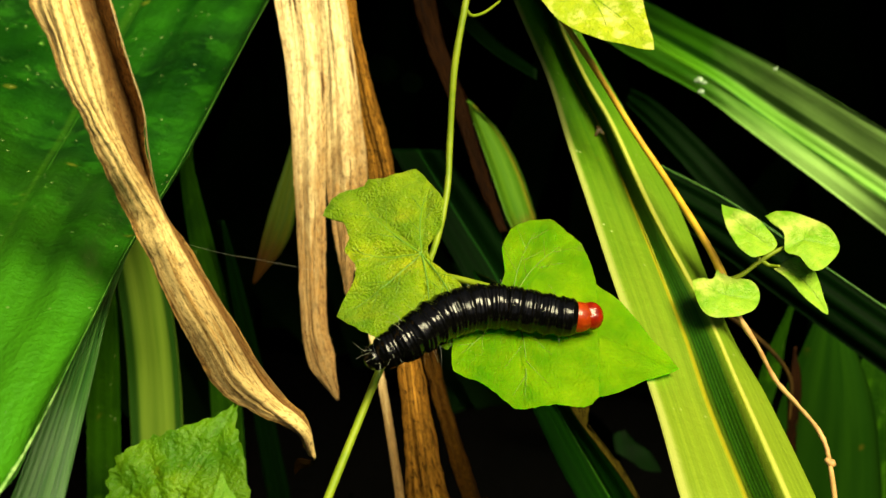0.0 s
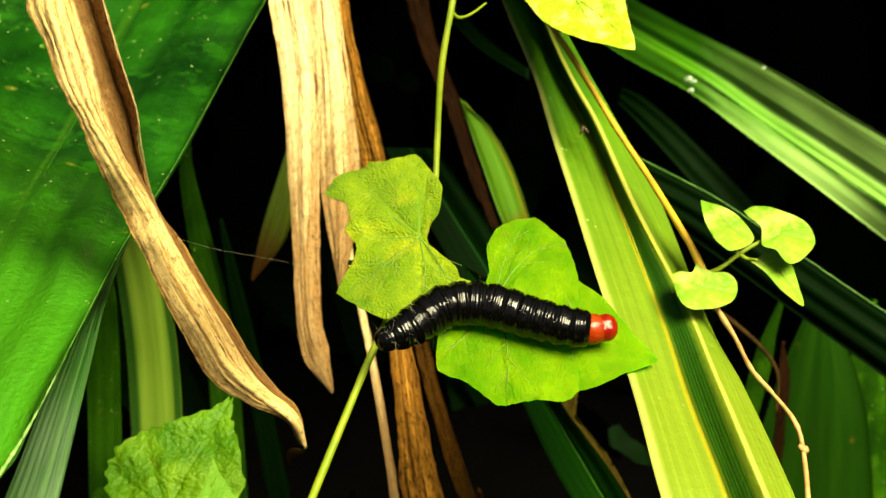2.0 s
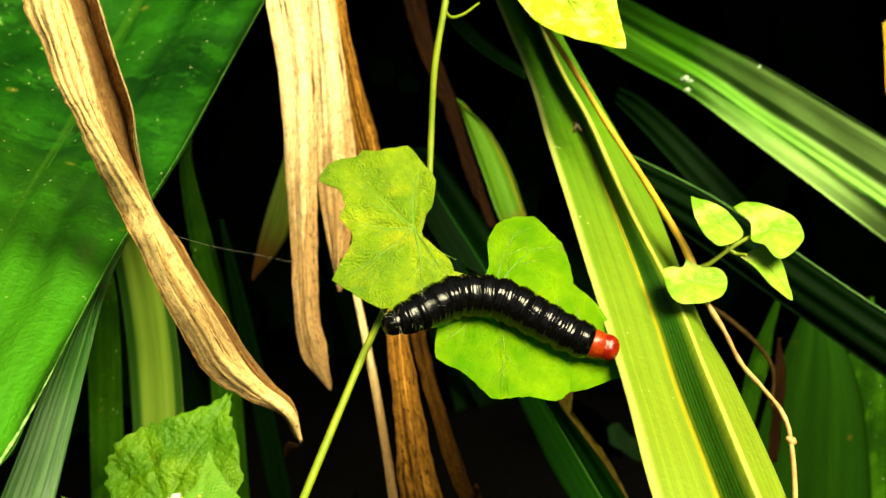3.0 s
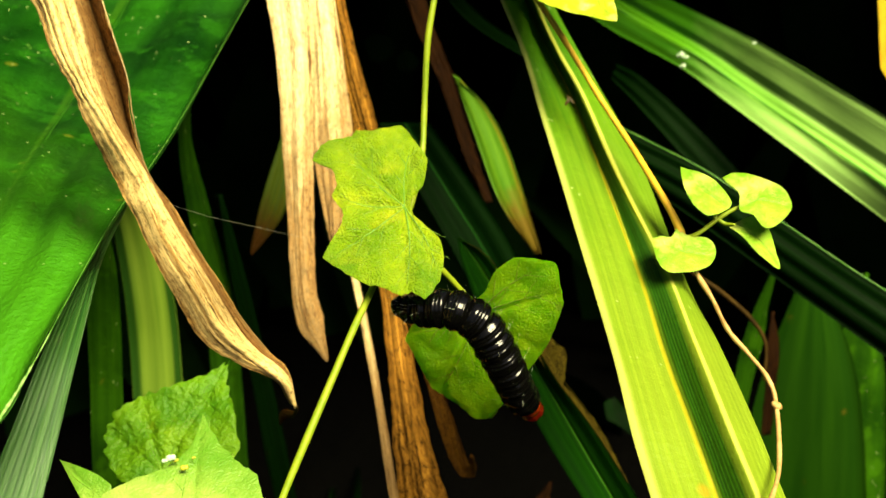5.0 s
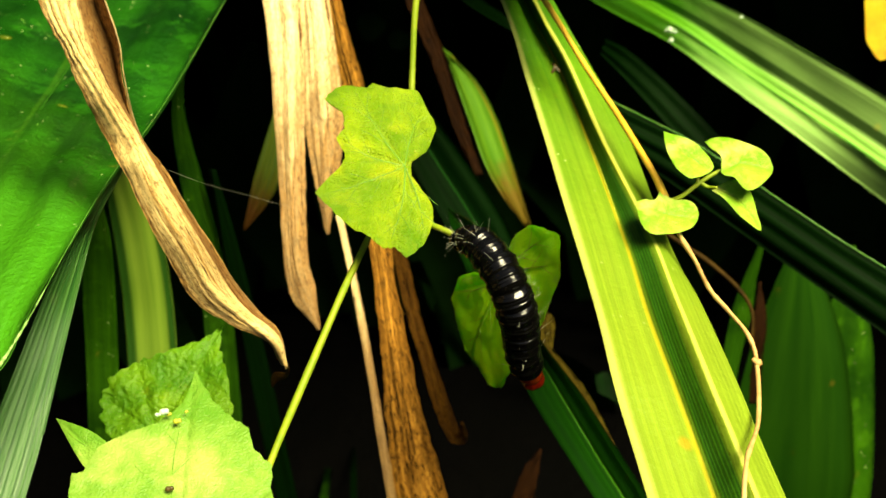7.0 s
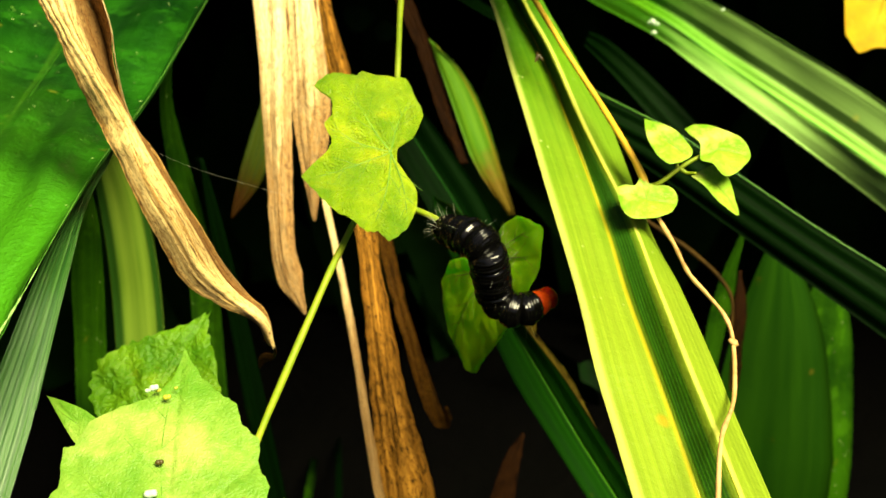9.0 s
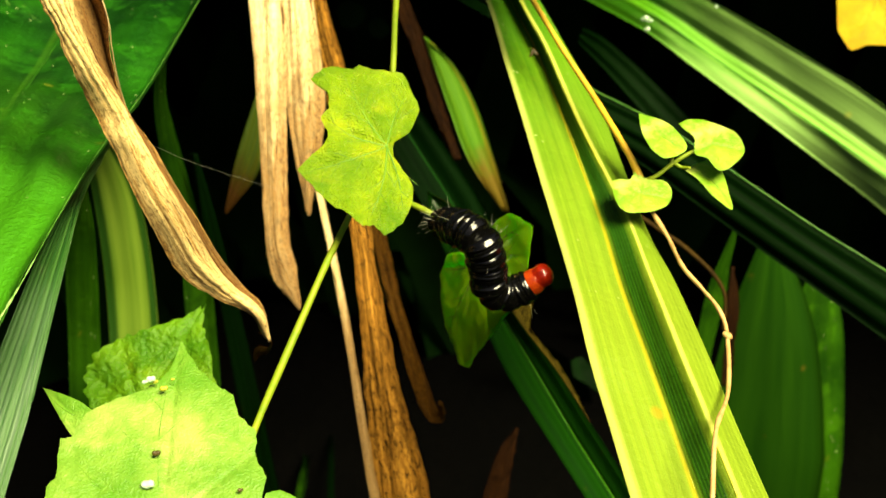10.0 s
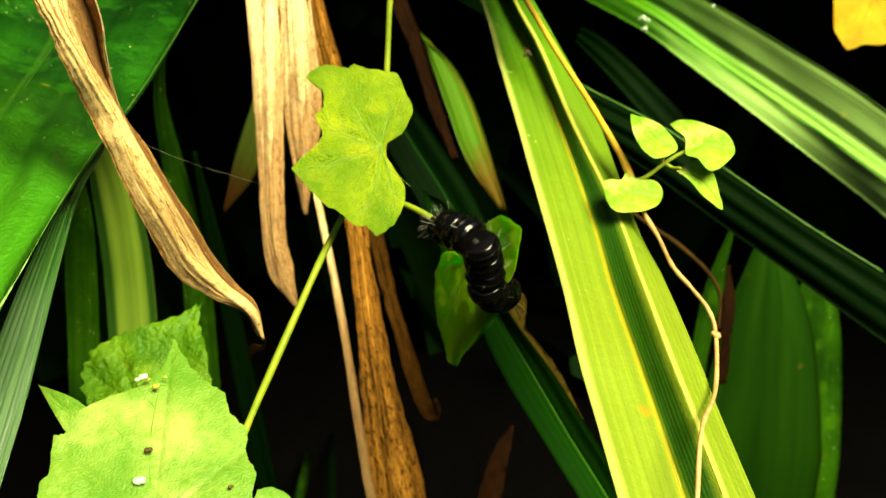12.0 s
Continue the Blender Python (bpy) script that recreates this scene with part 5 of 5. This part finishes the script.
def segment_mesh(radius, half, seed, tail=False):
    """One body ring, its axis along y: soft folds across it, flatter below."""
    rings, sides = 22, 32
    verts, faces = [], []
    for i in range(rings + 1):
        y = -1 + 2 * i / rings
        env = (1 - abs(y) ** 2.6 * 0.20)
        if tail and y < 0:
            env = math.sqrt(max(0.0, 1 - y * y)) * 0.98 + 0.02
        fold = (0.030 * math.cos(y * math.pi * 2.4 + seed) + 0.026 * math.cos(y * math.pi * 5.3 + seed * 2)) * (1 - y * y)
        for s in range(sides):
            t = 2 * math.pi * s / sides
            r = radius * (env + fold * (0.55 + 0.45 * math.sin(t)))
            r *= 1 + 0.05 * noise.noise(Vector((math.cos(t) * 2.2, y * 2.0, math.sin(t) * 2.2 + seed * 3))) + 0.02 * noise.noise(Vector((math.cos(t) * 3.5, y * 7.0, math.sin(t) * 3.5 + seed * 5)))
            z = math.sin(t) * r
            if z < 0:
                z *= 0.88
            verts.append(Vector((math.cos(t) * r, y * half, z)) / 1000)
    for i in range(rings):
        for s in range(sides):
            t = (s + 1) % sides
            faces.append([i * sides + s, (i + 1) * sides + s, (i + 1) * sides + t, i * sides + t])
    faces.append(list(range(sides)))
    faces.append([rings * sides + s for s in range(sides)][::-1])
    return mesh_from("segment", verts, faces, None, M_BLACK)


def bristle_mesh(radius, rnd, count, spread, length, stout=0.018):
    verts, faces = [], []
    for _ in range(count):
        t = rnd.choice(spread) + rnd.uniform(-0.25, 0.25)
        y = rnd.uniform(-0.7, 0.7)
        d = Vector((math.cos(t), rnd.uniform(-0.5, 0.3), math.sin(t))).normalized()
        p = Vector((math.cos(t) * radius * 0.9, y, math.sin(t) * radius * 0.85))
        ln = length * rnd.uniform(0.6, 1.1)
        bend = Vector((rnd.uniform(-0.3, 0.3), rnd.uniform(-0.4, 0.1), -0.25)) * ln
        a = d.cross(Vector((0.2, 1, 0.3))).normalized()
        b = d.cross(a)
        o = len(verts)
        for k in range(5):
            f = k / 4
            c = p + d * ln * f + bend * f * f
            w = stout * (1 - f) + 0.004
            for q in range(3):
                u = q * 2.094
                verts.append((c + (a * math.cos(u) + b * math.sin(u)) * w) / 1000)
        for k in range(4):
            for q in range(3):
                e = (q + 1) % 3
                faces.append([o + k * 3 + q, o + k * 3 + e, o + k * 3 + 3 + e, o + k * 3 + 3 + q])
    return mesh_from("bristles", verts, faces, None, M_SILK)


def build_caterpillar():
    rnd = random.Random(31)
    for k, r in enumerate(RADII):
        seg = part("segment", segment_mesh(r, 1.5, k * 1.7, k == 0), caterpillar)
        if k < 3:
            part("bristles", bristle_mesh(r, rnd, 10 if k == 0 else 6, [0.7, 1.1, 1.5, 1.9, 2.4], 3.2, 0.014), seg, "long pale bristles")
        else:
            part("bristles", bristle_mesh(r, rnd, 5, [-0.5, -0.8, 3.7, 4.0, 1.6], 2.4), seg, "fine pale bristles")
        segments.append(seg)
    # the red collar and head
    for name, r, half, back in (("collar", 2.0, 1.2, 0.0), ("head", 1.7, 1.4, 0.6)):
        rings, sides = 20, 28
        verts, faces = [], []
        for i in range(rings + 1):
            y = -1 + 2 * i / rings
            if name == "head":
                w = max(0.0, 1 - max(y, -0.35) ** 2 * (1.0 if y > 0 else 0.5)) ** 0.5
                if y < -0.7:
                    w *= 0.9
            else:
                w = (1 - abs(y) ** 2.4 * 0.16) * (0.93 - 0.09 * y)
            for s in range(sides):
                t = 2 * math.pi * s / sides
                cleft = 1 - (0.07 * math.exp(-((t - math.pi / 2) / 0.16) ** 2) if name == "head" else 0.0)
                verts.append(Vector((math.cos(t) * r * w * cleft, y * half - back, math.sin(t) * r * w * cleft)) / 1000)
        for i in range(rings):
            for s in range(sides):
                t = (s + 1) % sides
                faces.append([i * sides + s, (i + 1) * sides + s, (i + 1) * sides + t, i * sides + t])
        faces.append(list(range(sides)))
        seg = part(name, mesh_from(name, verts, faces, None, M_RED if name == "head" else M_COLLAR), caterpillar, "glossy red head" if name == "head" else "orange-red collar")
        segments.append(seg)


build_caterpillar()
crawl_rows = []


def crawl(t, *points):
    """Lays the body along a curve at one moment, tail first: a pose for each ring."""
    c = smooth([V(p) for p in points], 120)
    run = [0.0]
    for a, b in zip(c, c[1:]):
        run.append(run[-1] + (b - a).length)
    n = len(segments)
    out = []
    for k in range(n):
        want = run[-1] * (k + 0.55) / n
        i = max(j for j in range(len(run)) if run[j] <= want)
        i = min(i, len(c) - 2)
        p = c[i].lerp(c[i + 1], (want - run[i]) / max(run[i + 1] - run[i], 1e-9))
        y = (c[min(i + 5, 120)] - c[max(i - 4, 0)]).normalized()
        x = y.cross(Vector((-0.1, -0.55, 0.83))).normalized()
        z = x.cross(y)
        out.append(Matrix.Translation(p) @ Matrix((x, y, z)).transposed().to_4x4())
    crawl_rows.append((t, out))



# ---- small things ----
strap("spider_thread", "single strand of spider silk between dead leaves", "spider thread", tube_mesh("spider_thread", [V(p) for p in [(-29.3, 142, 0.7), (-28.3, 165, -0.66), (-26.37, 188, -1.76), (-21.31, 213, -3.71)]], [0.000014, 0.000014], M_SILK, 5, 30))
fly = base("fly", "tiny brown fly resting on the strap leaf", "fly")
part("body", tube_mesh("body", [V(p) for p in [(22.21, 185.5, 18.48), (22.81, 185, 17.6), (23.37, 185.5, 16.65)]], [0.0002, 0.0006, 0.0002], M_FLY, 8, 12), fly)
for dx in (-0.7, 0.7):
    part("wing", blade_mesh("wing", [[(22.58, 184.5, 17.88), (21.92, 184.5, 16.89), (21.63, 184.8, 15.93)], [(22.83, 184.5, 17.72), (22.75, 184.5, 16.56), (21.96, 184.8, 15.68)]] if dx < 0 else
         [[(22.91, 184.5, 17.88), (23.73, 184.5, 17.22), (24.27, 184.8, 16.43)], [(22.83, 184.5, 17.55), (23.4, 184.5, 16.56), (23.94, 184.8, 16.1)]], M_FLY, 8, 4, thick=0.00005), fly)
fly_at = V((22.81, 185, 17.4))
fly.location, fly.scale = fly_at * 0.4, (0.6, 0.6, 0.6)
lich = base("lichen_spot", "small white crusty spots on a strap leaf", "lichen")
for k, (p, r) in enumerate([((57.04, 282.5, 37.73), 0.0008), ((58.3, 282.5, 37.22), 0.0005), ((57.34, 281.5, 35.08), 0.0006), ((71.83, 273.5, 38.97), 0.0004)]):
    q = V(p)
    part("spot", tube_mesh("spot", [q + Vector((-r, 0, -r * 0.4)), q + Vector((0, -r * 0.3, 0)), q + Vector((r, 0, r * 0.5))], [r * 0.4, r, r * 0.4], M_WHITE, 8, 8, 0.6), lich)


# ---- what moves ----
def motions():
    crawl(0.0, (-8.71, 145.6, -12.94), (-4.16, 145.6, -10.54), (0.4, 148.14, -7.87), (5.75, 149.76, -6.82), (11.12, 149.92, -7.5), (15.14, 149.95, -8.1), (19.12, 150.75, -7.81))
    crawl(0.5, (-7.94, 145.56, -12.31), (-3.67, 145.76, -10.04), (0.94, 148.66, -7.35), (6.35, 149.86, -6.82), (11.73, 149.61, -7.97), (15.74, 149.3, -8.99), (20.72, 148.85, -10.32))
    crawl(1.0, (-7.62, 145.81, -12.41), (-3.35, 147.54, -10.41), (1.35, 149.95, -7.73), (6.83, 150.6, -7.23), (12.23, 149.73, -8.58), (16.87, 148.59, -10.24), (21.47, 147.73, -11.55))
    crawl(1.5, (-7.15, 145.73, -12.41), (-3.18, 147.34, -10.66), (1.21, 149.48, -8.28), (6.72, 150.12, -7.8), (12.85, 149.17, -9.3), (18.21, 148.15, -10.84), (22.56, 147.68, -11.65))
    crawl(2.0, (-5.96, 146.2, -11.9), (-1.95, 147.94, -9.99), (2.15, 150.04, -7.64), (7.01, 150.35, -7.54), (13.16, 149.24, -9.23), (18.59, 148.55, -10.38), (23.1, 148.94, -10.14))
    crawl(2.5, (-4.97, 146.9, -11.11), (-0.56, 148.88, -9.19), (4.31, 150.95, -7.22), (9.58, 151.27, -7.48), (14.4, 150.19, -9.42), (19.19, 149.45, -10.94), (24.08, 149.74, -11.2))
    crawl(3.0, (-4.55, 147.54, -10.59), (-0.42, 148.79, -9.09), (4.48, 151.51, -7.13), (9.83, 152.56, -7.56), (14.76, 151.98, -10.06), (19.66, 151.4, -12.54), (24.82, 151.54, -14.14))
    crawl(5.0, (-2.99, 163.18, -12.84), (0.59, 159.64, -13.28), (4.76, 156.8, -13.14), (8.47, 157.19, -15.2), (11.52, 160.15, -20.36), (13.84, 164.88, -25.14), (16.51, 170.76, -29.12))
    crawl(5.5, (-0.1, 164.81, -12.04), (4.29, 160.51, -11.66), (8.08, 157.95, -12.71), (11.67, 158.41, -15.49), (14.62, 163.01, -19.47), (16.52, 167.37, -23.84), (19.7, 172.58, -28.54))
    crawl(6.0, (1.15, 165.26, -11.77), (4.19, 159.12, -10.8), (7.6, 155.95, -11.03), (10.92, 155.86, -13.52), (13.62, 159.33, -17.77), (15.45, 163.88, -22.98), (19.1, 169.22, -29.38))
    crawl(6.5, (6.71, 161.49, -5.87), (9.73, 158.09, -8.44), (12.25, 155.36, -12.19), (14.17, 154.48, -15.91), (15.01, 157.93, -20.67), (15.73, 161.6, -25.26), (17.25, 166.28, -29.61))
    crawl(7.0, (6.84, 161.55, -8.9), (9.88, 157.91, -9.35), (12.42, 155.04, -12.34), (14.3, 154.26, -16.22), (15.46, 157.39, -20.45), (16.17, 161.74, -25.12), (18.08, 166.68, -29.92))
    crawl(9.0, (6.8, 164.67, -9.68), (9.76, 157.77, -10.36), (12.73, 154.01, -11.94), (13.78, 156.15, -15.31), (14.85, 160.26, -19.6), (17.96, 159.52, -21.15), (23.31, 162.86, -19.11))
    crawl(9.5, (6.76, 165.03, -9.88), (9.75, 157.41, -10.44), (12.85, 154.58, -11.96), (13.85, 157.19, -15.37), (14.81, 160.24, -19.63), (17.84, 159.25, -20.77), (23.45, 162.87, -18.73))
    crawl(10.0, (6.91, 165.14, -9.68), (9.85, 157.55, -10.3), (12.83, 154.12, -12.05), (13.97, 156.13, -15.35), (14.68, 158.49, -18.97), (17.91, 160, -19.56), (23.13, 158, -16.26))
    crawl(10.5, (6.9, 165.14, -9.72), (9.93, 157.32, -10.39), (12.93, 154.09, -12.1), (14.19, 157.4, -15.43), (14.79, 159.11, -18.8), (18.59, 163, -18.95), (21.77, 152, -14.88))
    crawl(11.0, (7.42, 164.49, -10.33), (10.44, 156.63, -10.68), (13.42, 153.19, -12.57), (14.64, 156.84, -15.93), (15.17, 158.53, -19.31), (18.26, 160, -19.73), (23.76, 160, -16.58))
    crawl(11.5, (7.57, 166.09, -10.33), (10.49, 157.43, -10.68), (13.5, 153.6, -12.43), (14.77, 157.02, -15.79), (15.3, 158.78, -19.19), (18.69, 164, -18.28), (21.13, 152, -13.36))
    crawl(12.0, (7.77, 165.61, -10.45), (10.69, 157, -10.85), (13.71, 153.36, -12.51), (14.83, 157.02, -15.89), (15.25, 160.16, -19.22), (17.36, 165.82, -20.64), (19.64, 176.61, -19.87))
    for k, ob in enumerate(segments):
        walk(ob, [(t, poses[k]) for t, poses in crawl_rows])
    # the upper leaf turns as the weight goes off it
    walk(leaf_upper, [
        (0.0, BASE @ pose(-0.00171, 0.15628, -0.00054, 53.4, -22.8, 9.3)),
        (1.5, BASE @ pose(-0.00056, 0.15796, 0.00061, 55.6, -20.7, 10.4)),
        (2.5, BASE @ pose(-0.00025, 0.15880, 0.00123, 56.5, -18.4, 14.4)),
        (3.0, BASE @ pose(-0.00024, 0.15883, 0.00151, 58.1, -16.9, 18.6)),
        (5.0, BASE @ pose(-0.00055, 0.15896, 0.00040, 58.1, -17.2, 15.5)),
        (5.5, BASE @ pose(0.00018, 0.15764, 0.00087, 56.8, -11.7, 20.7)),
        (6.0, BASE @ pose(0.00045, 0.15704, 0.00114, 53.7, -8.4, 19.5)),
        (6.5, BASE @ pose(0.00127, 0.15654, 0.00054, 58.6, -0.7, 21.4)),
        (7.0, BASE @ pose(0.00112, 0.15642, 0.00069, 59.4, -2.1, 20.6)),
        (9.0, BASE @ pose(0.00120, 0.15608, 0.00050, 59.3, -1.4, 18.5)),
        (12.0, BASE @ pose(0.00133, 0.15577, 0.00033, 61.2, 0.0, 20.1)),
    ])
    walk(leaf_lower, [
        (0.0, BASE @ pose(0.00692, 0.15500, -0.00492, 50.7, 0.0, 7.6)),
        (1.5, BASE @ pose(0.00668, 0.15521, -0.00583, 51.4, -2.8, 4.7)),
        (2.5, BASE @ pose(0.00735, 0.15618, -0.00539, 52.0, -0.1, 5.7)),
        (3.0, BASE @ pose(0.00779, 0.15704, -0.00546, 54.7, 4.4, 11.1)),
        (5.0, BASE @ pose(0.00756, 0.17014, -0.01295, 112.0, 30.8, -13.7)),
        (5.5, BASE @ pose(0.01008, 0.17289, -0.01239, 111.3, 25.9, -16.5)),
        (6.0, BASE @ pose(0.01115, 0.17460, -0.01287, 100.6, 34.1, -31.8)),
        (6.5, BASE @ pose(0.01282, 0.17587, -0.01348, 90.2, 36.2, -55.0)),
        (7.0, BASE @ pose(0.01307, 0.17514, -0.01321, 94.9, 37.4, -50.4)),
        (9.0, BASE @ pose(0.01362, 0.17451, -0.01363, 87.8, 40.5, -59.6)),
        (10.0, BASE @ pose(0.01349, 0.17405, -0.01384, 87.4, 42.2, -63.9)),
        (12.0, BASE @ pose(0.01342, 0.17418, -0.01400, 84.1, 43.1, -68.3)),
    ])
    # its tip folds away under the load
    walk(leaf_tip, [(t, Matrix.Translation(HINGE) @ Matrix.Rotation(radians(turn), 4, CREASE)) for t, turn in ((0.0, 0), (3.0, 0), (4.0, 50), (5.0, 105), (7.0, 126), (12.0, 126))])
    walk(petiole, [
        (0.0, BASE @ pose(-0.01060, 0.16447, -0.00306, -5.3, 0, -118.4)),
        (1.5, BASE @ pose(-0.01069, 0.16445, -0.00226, -10.3, 0, -118.0)),
        (2.5, BASE @ pose(-0.01105, 0.16354, -0.00266, -7.8, 0, -111.8)),
        (3.0, BASE @ pose(-0.01117, 0.16275, -0.00264, -8.1, 0, -106.8)),
        (5.0, BASE @ pose(-0.00458, 0.15838, -0.00225, -32.3, 0, -45.9)),
        (5.5, BASE @ pose(-0.00276, 0.16014, -0.00386, -25.2, 0, -45.2)),
        (6.0, BASE @ pose(-0.00150, 0.16145, -0.00468, -24.2, 0, -43.9)),
        (6.5, BASE @ pose(-0.00009, 0.16284, -0.00551, -23.5, 0, -44.7)),
        (7.0, BASE @ pose(-0.00027, 0.16250, -0.00533, -23.2, 0, -46.6)),
        (9.0, BASE @ pose(-0.00010, 0.16248, -0.00545, -24.1, 0, -48.8)),
        (10.0, BASE @ pose(-0.00028, 0.16227, -0.00538, -25.0, 0, -49.5)),
        (12.0, BASE @ pose(-0.00024, 0.16234, -0.00544, -25.3, 0, -49.1)),
    ])


motions()
